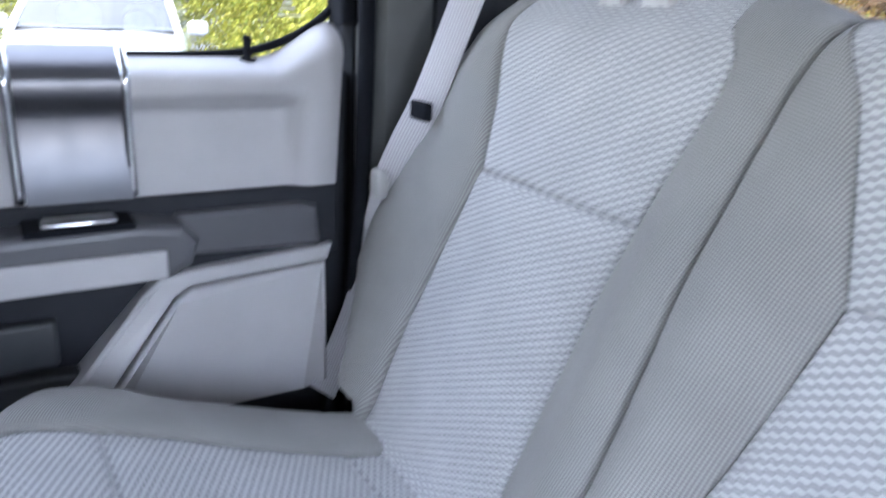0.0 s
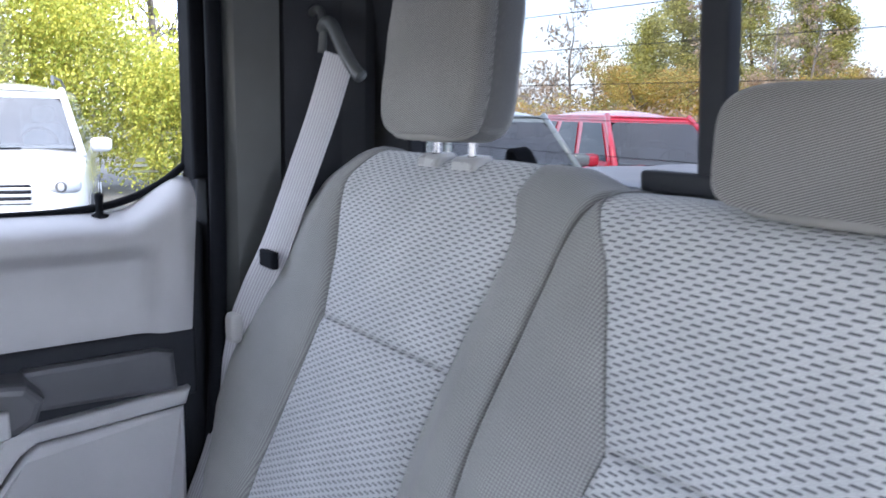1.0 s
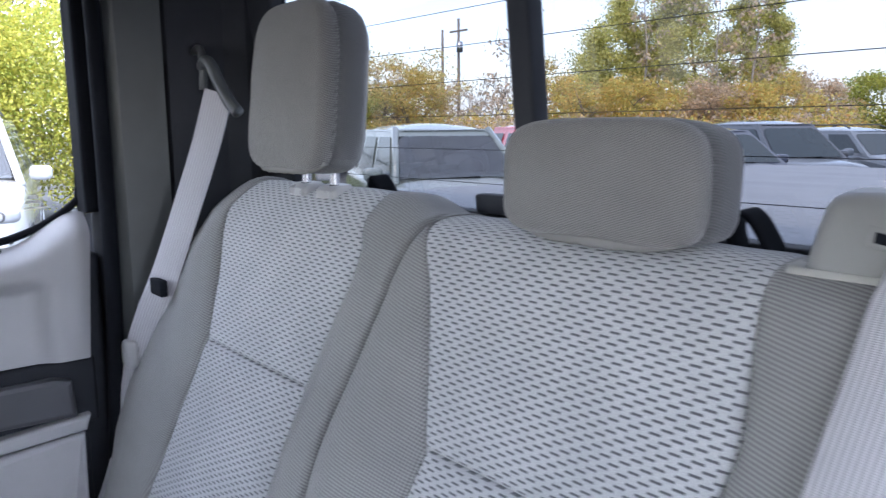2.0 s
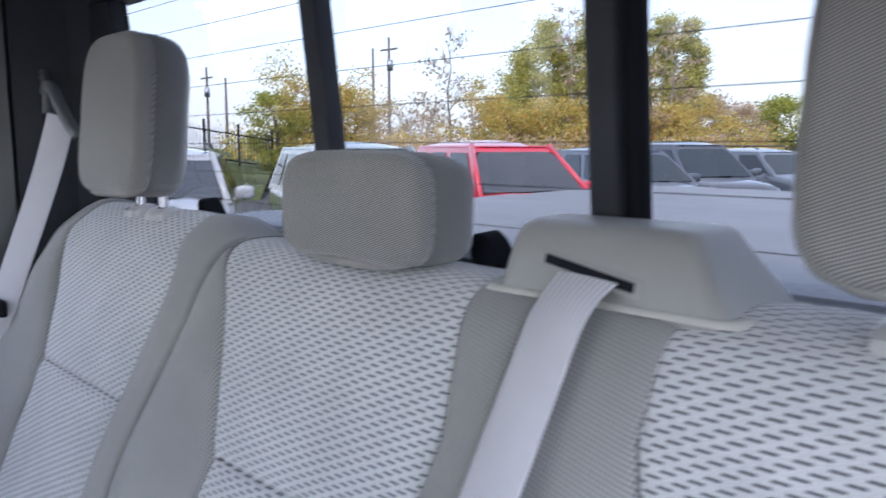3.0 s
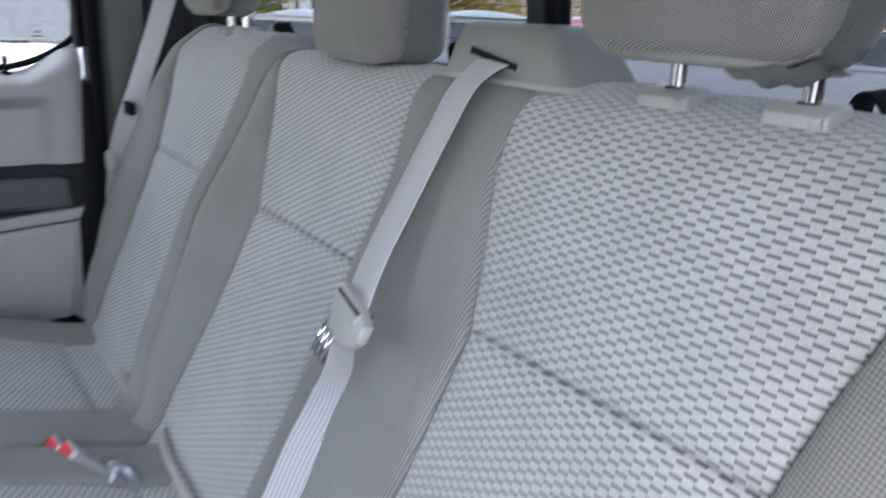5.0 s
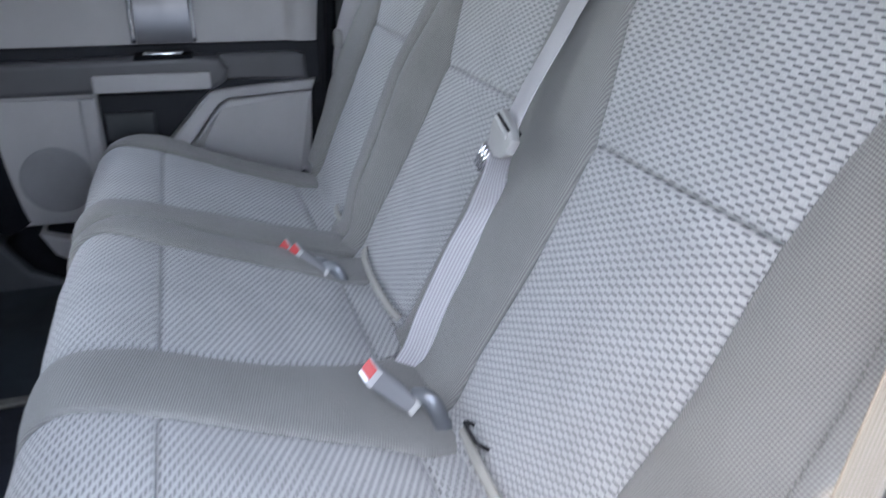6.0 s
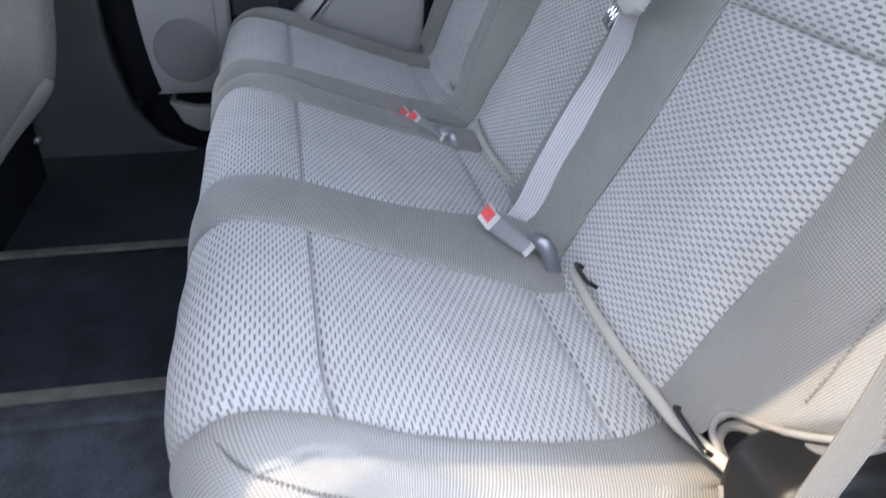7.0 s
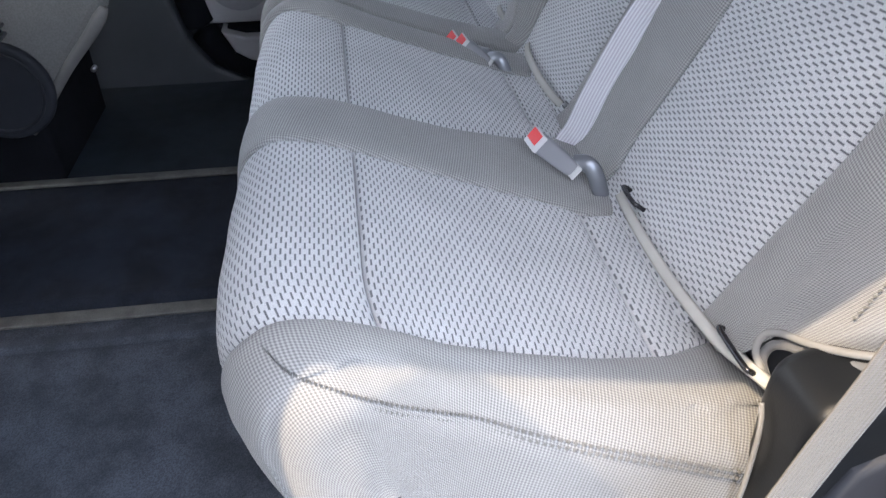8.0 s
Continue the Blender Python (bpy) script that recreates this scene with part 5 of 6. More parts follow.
def front_seat():
    seat = thing("front_seat", (-0.44, -1.05, 0.30), "grey cloth front seat seen from behind, plastic side cover", "seat")
    rear = [(-0.958, 0.385), (-0.915, 0.440), (-0.862, 0.508), (-0.805, 0.570), (-0.772, 0.612), (-0.757, 0.67), (-0.746, 0.745), (-0.738, 0.90), (-0.735, 1.08)]
    outline = rear + [(-0.745, 1.14), (-0.78, 1.165), (-0.86, 1.13), (-0.935, 0.90), (-1.01, 0.55), (-1.03, 0.42), (-0.99, 0.395)]
    shell = prism_bm(outline, "x", -0.655, -0.218, 0.022, 4)
    for v in shell.verts:
        # the back of the seat rounds away towards its far side
        v.co.y -= 0.15 * smooth01((-0.23 - v.co.x) / 0.42)
    part("backrest", shell, plain("front_seat_cloth", (0.140, 0.139, 0.136), 0.9, amount=0.08, grain=700, relief=0.5, fine=0.2), seat)
    edge = smooth_line([(-0.222, y - 0.004, z) for y, z in rear[:5]], 8)
    part("piping", tube_mesh("piping", edge, [0.005 + 0.008 * (k / 32) ** 0.7 - 0.006 * max(0, k - 28) / 4 for k in range(len(edge))], RIM, 12), None, seat, "grey rolled edge of the backrest cover")
    disc = [(-0.985 + 0.092 * math.cos(a), 0.478 + 0.092 * math.sin(a)) for a in (math.tau * k / 40 for k in range(40))]
    cover = part("side_cover", prism_bm(disc, "x", -0.2178, -0.198, 0.009, 4), DARK_TRIM, seat, "charcoal plastic cover of the backrest hinge")
    ring = [(-0.197, -0.985 + 0.074 * math.cos(a), 0.478 + 0.074 * math.sin(a)) for a in (math.tau * k / 40 for k in range(41))]
    part("ridge", tube_mesh("ridge", ring, 0.003, DARK_TRIM, 8), None, cover)
    part("bolt", tube_mesh("bolt", [(-0.30, -0.845, 0.478), (-0.298, -0.845, 0.478), (-0.287, -0.845, 0.478), (-0.285, -0.845, 0.478)], 0.005, STEEL, 10), None, seat, "steel bolt")
    verts, faces = superbox(0.46, 0.50, 0.16, 5.0, 10, lambda p: p + Vector((-0.44, -1.22, 0.52)))
    part("cushion", mesh_of("cushion", verts, faces, CLOTH, [(v.x, v.y) for v in verts]), None, seat)
    part("seat_track", box_bm(-0.62, -0.26, -1.45, -0.95, 0.2415, 0.45, 0.01), BLACK, seat)
    return seat


front = front_seat()
# driver's seat, out of view, added to keep windshield sun off the floor
copy_thing(front, pose(0.525, -1.05, 0.30))


def centre_console():
    con = thing("centre_console", (0.03, -1.15, 0.257), "charcoal centre console with chrome-edged rear air vents", "console")
    part("body", prism_bm([(-1.60, 0.258), (-1.12, 0.258), (-1.08, 0.52), (-0.965, 0.575), (-0.935, 0.60), (-0.932, 0.71), (-1.60, 0.71)], "x", -0.150, 0.228, 0.012, 3), CHARCOAL, con)
    for x in (-0.070, 0.148):
        part("vent_frame", prism_bm([(x - 0.062, 0.596), (x + 0.062, 0.596), (x + 0.055, 0.700), (x - 0.055, 0.700)], "y", -0.934, -0.912, 0.007, 3), CHROME, con, "chrome vent frame")
        part("vent_opening", box_bm(x - 0.048, x + 0.048, -0.9118, -0.909, 0.604, 0.692, 0.001), BLACK, con)
        for k in range(6):
            part("slat", box_bm(x - 0.046, x + 0.046, -0.9088, -0.901, 0.608 + 0.014 * k, 0.614 + 0.014 * k, 0.002), CHARCOAL, con)
    return con


centre_console()


def hinge_cover():
    cover = thing("hinge_cover", (0.775, 0.02, 0.40), "black plastic seat hinge cover at the cushion's outer end", "hinge cover")
    ring = [(y, z) for y, z, _ in smooth_line([(y, z, 0) for y, z in ((-0.056, 0.40), (-0.058, 0.50), (-0.062, 0.570), (-0.056, 0.602), (-0.028, 0.616), (0.02, 0.620), (0.07, 0.602), (0.10, 0.55), (0.11, 0.40))], 5)]
    shell = part("shell", prism_bm(ring, "x", 0.742, 0.815, 0.022, 5), plain("hinge_plastic", (0.007, 0.008, 0.0095), 0.42, amount=0.15, relief=0.3, grain=500, **{"Specular IOR Level": 0.35}), cover)
    cheek = part("cheek", prism_bm([(-0.042, 0.41), (-0.040, 0.50), (-0.02, 0.55), (0.03, 0.575), (0.07, 0.54), (0.085, 0.41)], "x", 0.805, 0.823, 0.008, 3), DARK_TRIM, cover)
    for piece in (shell, cheek):
        piece.data.polygons.foreach_set("use_smooth", [True] * len(piece.data.polygons))
        piece.data.set_sharp_from_angle(angle=radians(40))
    part("bolt", tube_mesh("bolt", [(0.808, 0.03, 0.46), (0.820, 0.03, 0.46)], 0.010, STEEL, 10), None, cover, "steel bolt")
    return cover


hinge_cover()
end = smooth_line([(0.757, -0.066, 0.566), (0.768, -0.068, 0.545), (0.770, -0.066, 0.48), (0.766, -0.064, 0.41)], 6)
part("cover_edge", tube_mesh("cover_edge", end, 0.0024, LIP, 8), None, wide, "pale felt edge of the seat cover")
near_belt = thing("seat_belt", (0.83, 0.03, 0.33), "grey shoulder belt webbing beside the wide seat", "seat belt", "seat belts")
line = smooth_line([(0.765, 0.12, 1.25), (0.800, 0.06, 1.05), (0.832, -0.015, 0.85), (0.840, -0.046, 0.72), (0.842, -0.080, 0.60), (0.844, -0.12, 0.45), (0.845, -0.155, 0.29)], 8)
part("webbing", ribbon_mesh("webbing", line, Vector((0.15, -1.0, 0.3)), 0.047, 0.0009, WEB_SUNLIT), None, near_belt)
part("anchor", box_bm(0.825, 0.862, -0.170, -0.140, 0.27, 0.305, 0.006), BLACK, near_belt, "black belt anchor")


# ---- outside ----
GROUND = -0.52
PAINTS = {}


def paint(color):
    if color not in PAINTS:
        PAINTS[color] = plain("car_paint", color, 0.3, amount=0.03, scale=2, relief=0.0, **{"Coat Weight": 1.0, "Coat Roughness": 0.05})
    return PAINTS[color]


ASPHALT = plain("asphalt", (0.085, 0.085, 0.087), 0.9, amount=0.25, scale=0.6, grain=60, relief=0.6, depth=0.01, fine=0.4)
GRASS = plain("grass", (0.10, 0.13, 0.035), 0.95, amount=0.4, scale=0.7, grain=30, relief=0.8, depth=0.03, fine=0.5)
CAR_GLASS = plain("car_glass", (0.02, 0.032, 0.04), 0.06, amount=0.1, relief=0.0, **{"Specular IOR Level": 0.45})
WINDSHIELD = glass_material("windshield_glass", (0.55, 0.66, 0.72), 0.2)
CABIN_LINING = plain("cabin_lining", (0.07, 0.075, 0.08), 0.9, amount=0.2)
CABIN_SEAT = plain("cabin_seat", (0.16, 0.17, 0.17), 0.8, amount=0.15)
TYRE = plain("tyre", (0.02, 0.02, 0.02), 0.85, amount=0.2)
LAMP = plain("lamp_lens", (0.30, 0.31, 0.33), 0.12, amount=0.1, relief=0.0)
COVER = plain("bed_cover", (0.19, 0.20, 0.222), 0.5, amount=0.05, scale=3, grain=25, relief=0.25, depth=0.006, **{"Specular IOR Level": 0.3})

setting("ground", box_bm(-420, 420, -420, 420, GROUND - 0.3, GROUND), ASPHALT, "grey asphalt of the car park reaching the horizon", "ground")

# the truck's own bed and cover
bed = thing("truck_bed", (0.03, 1.35, GROUND + 0.4), "pickup bed closed by a pale blue-grey tonneau cover", "truck bed")
part("bed_side", box_bm(-0.93, -0.86, 0.42, 2.30, 0.05, 0.995, 0.02), paint((0.5, 0.51, 0.53)), bed)
part("bed_side", box_bm(0.92, 0.99, 0.42, 2.30, 0.05, 0.995, 0.02), paint((0.5, 0.51, 0.53)), bed)
part("tailgate", box_bm(-0.858, 0.918, 2.22, 2.30, 0.05, 0.985, 0.02), paint((0.5, 0.51, 0.53)), bed)
part("bed_floor", box_bm(-0.858, 0.918, 0.42, 2.218, -0.12, 0.0), CHARCOAL, bed)
part("front_panel", box_bm(-0.858, 0.918, 0.42, 0.48, 0.0, 0.96), CHARCOAL, bed)
rows = []
for j in range(50):
    y = 0.40 + 1.90 * j / 49
    row = []
    for i in range(50):
        x = -0.93 + 1.92 * i / 49
        e = min(i, 49 - i, j * 1.0, 49 - j) / 3
        z = 1.0 + 0.018 * min(1, e) + 0.004 * noise.noise(Vector((x * 2.5, y * 7, 0.3))) + 0.003 * noise.noise(Vector((x * 9, y * 14, 4)))
        for seam_y in (0.85, 1.32, 1.80):
            z -= 0.008 * math.exp(-((y - seam_y) / 0.012) ** 2)
        row.append(Vector((x, y, z)))
    rows.append(row)
part("tonneau_cover", grid_mesh("tonneau_cover", rows, COVER), None, bed, "pale blue-grey folding tonneau cover")


def car(x, y, heading, color, label, length=4.5, width=1.82, height=1.68, belt=1.05, hood=0.98, nose=0.95, boxy=0.0, rails=True, inside=False, group="parked cars"):
    """A parked car; heading: degrees that its nose points, from +x towards +y."""
    c = thing("car", (0, 0, 0), label, "car", group)
    body = paint(color)
    hl, hw = length / 2, width / 2
    cowl = hl - nose
    stations = [(-hl, 0.80, 0.95, 0.40), (-hl + 0.06, 0.92, belt - 0.06, 0.28), (-hl + 0.5, 1.0, belt, 0.24), (-0.3, 1.0, belt - 0.02, 0.22), (cowl - 0.25, 1.0, belt - 0.01, 0.22),
                (cowl + 0.05, 0.99, belt - 0.03, 0.22), (hl - 0.45, 0.97, hood - 0.03, 0.22), (hl - 0.16, 0.93, hood - 0.10, 0.24), (hl - 0.03, 0.84, hood - 0.24, 0.30), (hl, 0.76, hood - 0.38, 0.38)]
    rows = []
    for sx, k, top, low in stations:
        w = hw * k
        half = [(w * 0.55, low), (w * 0.96, low + 0.05), (w, low + 0.22), (w * 1.005, (low + top) / 2), (w * 0.985, top - 0.12), (w * 0.95, top - 0.03), (w * 0.84, top + 0.012), (w * 0.45, top + 0.04)]
        rows.append([Vector((sx, a, b)) for a, b in half] + [Vector((sx, -a, b)) for a, b in reversed(half)])
    me = grid_mesh("body", rows, body, close=True)
    part("body", me, None, c)
    ends = [mesh_of("end", rows[i], [tuple(range(16))], body, smooth=False) for i in (0, -1)]
    part("rear_panel", ends[0], None, c)
    part("nose_panel", ends[1], None, c)
    # greenhouse
    wb, wr = hw * 0.93, hw * (0.69 + 0.14 * boxy)
    ws = 0.88 - 0.5 * boxy
    base_f, base_r = cowl + 0.02, -hl + 0.12
    roof_f, roof_r = base_f - ws, base_r + 0.30 - 0.15 * boxy
    zb, zr = belt - 0.02, height - 0.045

    def p(fx, fy, fz):
        """Between the base (fz 0) and the roof (fz 1); fx from the rear to the front."""
        bx, rx = base_r + (base_f - base_r) * fx, roof_r + (roof_f - roof_r) * fx
        return Vector((bx + (rx - bx) * fz, fy * (wb + (wr - wb) * fz), zb + (zr - zb) * fz))
    # a body-coloured cage with the panes set on it
    cage = [p(fx, fy, fz) for fz in (-0.05, 1.0) for fx, fy in ((0, -1), (1, -1), (1, 1), (0, 1))]
    sides = [(0, 1, 5, 4), (2, 3, 7, 6), (3, 0, 4, 7)] + ([] if inside else [(1, 2, 6, 5)])
    part("cabin", mesh_of("cabin", cage, sides, body, smooth=False), None, c)
    if inside:
        # pillars and header round the open front, a dark lining, dashboard, seats and steering wheel
        for s in (1, -1):
            part("pillar", tube_mesh("pillar", [p(1, s * 0.97, -0.05), p(1, s * 0.97, 1.0)], 0.045, body, 8), None, c)
        part("header", mesh_of("header", [p(1, -1, 0.86), p(1, 1, 0.86), p(1, 1, 1.0), p(1, -1, 1.0)], [(0, 1, 2, 3)], body, smooth=False), None, c)
        inner = [p(fx, fy * 0.96, fz) for fz in (0.0, 0.97) for fx, fy in ((0.03, -1), (0.985, -1), (0.985, 1), (0.03, 1))]
        part("lining", mesh_of("lining", inner, [(0, 1, 5, 4), (2, 3, 7, 6), (3, 0, 4, 7), (0, 3, 2, 1), (4, 5, 6, 7)], CABIN_LINING, smooth=False), None, c)
        part("dashboard", box_bm(base_f - 0.62, base_f - 0.14, -wb * 0.9, wb * 0.9, zb - 0.02, zb + 0.07, 0.03, 3), CHARCOAL, c)
        for s in (1, -1):
            verts, faces = superbox(0.18, 0.50, 0.50, 4.0, 8)
            part("seat_back", mesh_of("seat_back", [v + Vector((base_f - 1.45, s * 0.38, zb + 0.06)) for v in verts], faces, CABIN_SEAT), None, c, "grey seat seen through the windshield")
            verts, faces = superbox(0.11, 0.27, 0.20, 3.5, 8)
            part("seat_headrest", mesh_of("seat_headrest", [v + Vector((base_f - 1.48, s * 0.38, zb + 0.41)) for v in verts], faces, CABIN_SEAT), None, c)
        wheel_ring = [Vector((base_f - 0.80 + 0.08 * math.sin(t), 0.38 + 0.19 * math.cos(t), zb + 0.08 + 0.17 * math.sin(t))) for t in (2 * math.pi * k / 24 for k in range(25))]
        part("steering_wheel", tube_mesh("steering_wheel", wheel_ring, 0.016, BLACK, 8), None, c, "black steering wheel")
        part("mirror_inside", box_bm(roof_f + 0.02, roof_f + 0.05, -0.12, 0.12, zr - 0.14, zr - 0.08, 0.01), BLACK, c)

    def pane(name, corners, out):
        quad = [p(*q) + Vector(out) for q in corners]
        part(name, mesh_of(name, quad, [tuple(range(len(quad)))], WINDSHIELD if inside and name == "windshield" else CAR_GLASS, smooth=False), None, c).visible_shadow = False
    pane("windshield", [(1, -0.90, 0.06), (1, 0.90, 0.06), (1, 0.92, 0.72), (1, 0.88, 0.82), (1, 0.78, 0.86), (1, -0.78, 0.86), (1, -0.88, 0.82), (1, -0.92, 0.72)], (0.012, 0, 0.006))
    pane("rear_glass", [(0, 0.85, 0.15), (0, -0.85, 0.15), (0, -0.82, 0.85), (0, 0.82, 0.85)], (-0.012, 0, 0.004))
    for s in (1, -1):
        for f0, f1 in ((0.06, 0.26), (0.32, 0.61), (0.66, 0.95)):
            pane("side_window", [(f0, s, 0.10), (f1, s, 0.10), (f1 - 0.01, s, 0.84), (f0 + 0.02, s, 0.84)], (0, 0.012 * s, 0.004))
        if rails:
            part("roof_rail", tube_mesh("roof_rail", [p(0.05, s * 0.86, 1.12), p(0.2, s * 0.86, 1.25), p(0.9, s * 0.86, 1.25), p(0.98, s * 0.86, 1.10)], 0.018, CHARCOAL, 8), None, c, "dark roof rail")
        verts, faces = superbox(0.13, 0.24, 0.17, 3.5, 8)
        off = Vector((cowl - 0.38, s * (hw + 0.10), belt + 0.06))
        part("mirror", mesh_of("mirror", [v + off for v in verts], faces, body), None, c)
        verts, faces = superbox(0.30, 0.36, 0.17, 3.0, 8)
        off = Vector((hl - 0.13, s * (hw * 0.73), hood - 0.245))
        part("headlight", mesh_of("headlight", [Vector((v.x - abs(v.y) * 0.2, v.y, v.z)) + off for v in verts], faces, LAMP), None, c, "clear headlight")
        verts, faces = superbox(0.02, 0.11, 0.11, 2.2, 8)
        part("lamp_bowl", mesh_of("lamp_bowl", [v + off + Vector((0.135, 0, 0)) for v in verts], faces, CHARCOAL), None, c)
        for wx in (hl - 0.85, -hl + 0.85):
            wheel = part("wheel", tube_mesh("wheel", [(wx, s * (hw - 0.22), 0.34), (wx, s * (hw + 0.005), 0.34)], 0.34, TYRE, 24), None, c)
            part("rim", tube_mesh("rim", [(wx, s * (hw - 0.05), 0.34), (wx, s * (hw + 0.012), 0.34)], 0.22, SATIN, 20), None, wheel, "silver alloy rim")
    rows = []
    for i in range(9):
        fx = -0.02 + 1.04 * i / 8
        row = []
        for j in range(11):
            fy = -1.03 + 2.06 * j / 10
            q = p(fx, fy, 1.0)
            q.z += 0.085 * (1 - fy * fy) * (1 - abs(2 * fx - 1) ** 3 * 0.8) + 0.005 - 0.02 * abs(2 * fx - 1) ** 6 - 0.05 * max(0, abs(fy) - 0.98) * 10
            row.append(q)
        rows.append(row)
    part("roof_skin", grid_mesh("roof_skin", rows, body), None, c)
    part("grille", box_bm(hl - 0.06, hl + 0.012, -hw * 0.45, hw * 0.45, hood - 0.42, hood - 0.22, 0.02), BLACK, c, "black radiator grille")
    for k in range(3):
        part("grille_bar", box_bm(hl + 0.008, hl + 0.022, -hw * 0.46, hw * 0.46, hood - 0.405 + 0.065 * k, hood - 0.375 + 0.065 * k, 0.006), SATIN if color[0] < 0.4 else body, c)
    part("bumper", box_bm(hl - 0.18, hl + 0.05, -hw * 0.80, hw * 0.80, 0.32, hood - 0.44, 0.06, 3), body, c)
    part("wiper", tube_mesh("wiper", [p(1.005, -0.5, 0.05), p(1.008, 0.3, 0.07)], 0.012, BLACK, 6), None, c)
    c.matrix_world = Matrix.Translation((x, y, GROUND)) @ Matrix.Rotation(radians(heading), 4, "Z")
    return c


HEAD = -30.0
WHITE, JEEP = (0.40, 0.41, 0.42), (0.17, 0.20, 0.195)
car(-10.35, 0.98, -14, WHITE, "white sport utility vehicle facing the truck, roof rails", height=1.86, belt=1.14, hood=1.08, width=1.90, length=4.7, inside=True)
car(-8.85, 4.22, HEAD - 2, WHITE, "white compact sport utility vehicle parked in the row", height=1.62, length=4.3, inside=True)
car(-7.45, 6.25, HEAD + 6, JEEP, "pale grey-green boxy sport utility vehicle in the row", height=1.71, boxy=0.15, rails=False, hood=1.0, belt=1.06, length=4.5, inside=True)
car(-6.75, 8.45, HEAD + 3, (0.60, 0.02, 0.05), "red sport utility vehicle parked in the row", height=1.74, length=4.7, inside=True, rails=False)
car(-7.0, 12.5, HEAD, (0.035, 0.045, 0.075), "dark blue sport utility vehicle parked in the row", height=1.66, rails=False)
car(-7.1, 15.4, HEAD, (0.03, 0.035, 0.05), "dark sport utility vehicle parked in the row", height=1.78, rails=False)
car(-6.6, 18.8, HEAD, (0.10, 0.12, 0.15), "dark grey car parked far down the row", height=1.62)
car(-5.6, 22.5, HEAD, (0.04, 0.05, 0.09), "dark blue car parked far down the row", height=1.6)
car(-3.6, 26.0, HEAD, (0.45, 0.46, 0.48), "silver car parked far down the row", height=1.5, rails=False)
car(-1.2, 29.5, HEAD, (0.05, 0.06, 0.09), "dark car parked far down the row", height=1.5, rails=False)


# ---- plants ----
def leaf_material(name, colors):
    n = Nodes(name)
    geo = n.tree.nodes.new("ShaderNodeNewGeometry")
    ramp = n.tree.nodes.new("ShaderNodeValToRGB")
    ramp.color_ramp.elements[0].color, ramp.color_ramp.elements[1].color = (*colors[0], 1), (*colors[-1], 1)
    for k, col in enumerate(colors[1:-1]):
        e = ramp.color_ramp.elements.new((k + 1) / (len(colors) - 1))
        e.color = (*col, 1)
    n.link(geo.outputs["Random Per Island"], ramp.inputs[0])
    n.done(ramp.outputs[0], 0.6)
    out = n.tree.nodes["Material Output"]
    thin = n.add("ShaderNodeBsdfTranslucent")
    n.link(ramp.outputs[0], thin.inputs[0])
    mix = n.add("ShaderNodeMixShader")
    mix.inputs[0].default_value = 0.45
    n.link(n.bsdf.outputs[0], mix.inputs[1])
    n.link(thin.outputs[0], mix.inputs[2])
    n.link(mix.outputs[0], out.inputs[0])
    return n.mat


LEAF_HEDGE = leaf_material("hedge_leaf", [(0.19, 0.25, 0.04), (0.40, 0.43, 0.07), (0.58, 0.55, 0.11), (0.30, 0.34, 0.06), (0.52, 0.46, 0.08)])
LEAF_PINE = leaf_material("pine_needles", [(0.40, 0.42, 0.13), (0.60, 0.58, 0.19), (0.72, 0.66, 0.26)])
LEAF_GOLD = leaf_material("autumn_leaf", [(0.72, 0.49, 0.14), (0.68, 0.54, 0.16), (0.52, 0.52, 0.15), (0.72, 0.42, 0.15)])
LEAF_BROWN = leaf_material("dry_leaf", [(0.62, 0.45, 0.31), (0.68, 0.53, 0.38), (0.55, 0.46, 0.33)])
BARK = plain("bark", (0.16, 0.13, 0.11), 0.95, amount=0.35, scale=5, grain=40, relief=0.8, depth=0.02)
BARK_PALE = plain("pale_bark", (0.34, 0.30, 0.26), 0.95, amount=0.3, scale=5, grain=40, relief=0.6, depth=0.02)


def leaf_cards(rng, spots, size, per, spread):
    """Many small bent leaves scattered round the given spots."""
    n = len(spots) * per
    centre = np.repeat(np.array(spots), per, axis=0) + rng.normal(0, 1, (n, 3)) * np.array(spread)
    a = rng.normal(0, 1, (n, 3))
    a /= np.linalg.norm(a, axis=1)[:, None]
    b = np.cross(a, rng.normal(0, 1, (n, 3)))
    b /= np.linalg.norm(b, axis=1)[:, None] + 1e-9
    s = size * rng.uniform(0.6, 1.4, (n, 1))
    quad = np.stack([centre - a * s, centre + b * s * 0.55, centre + a * s, centre - b * s * 0.55], 1)
    verts = quad.reshape(-1, 3)
    faces = [(4 * k, 4 * k + 1, 4 * k + 2, 4 * k + 3) for k in range(n)]
    return verts.tolist(), faces


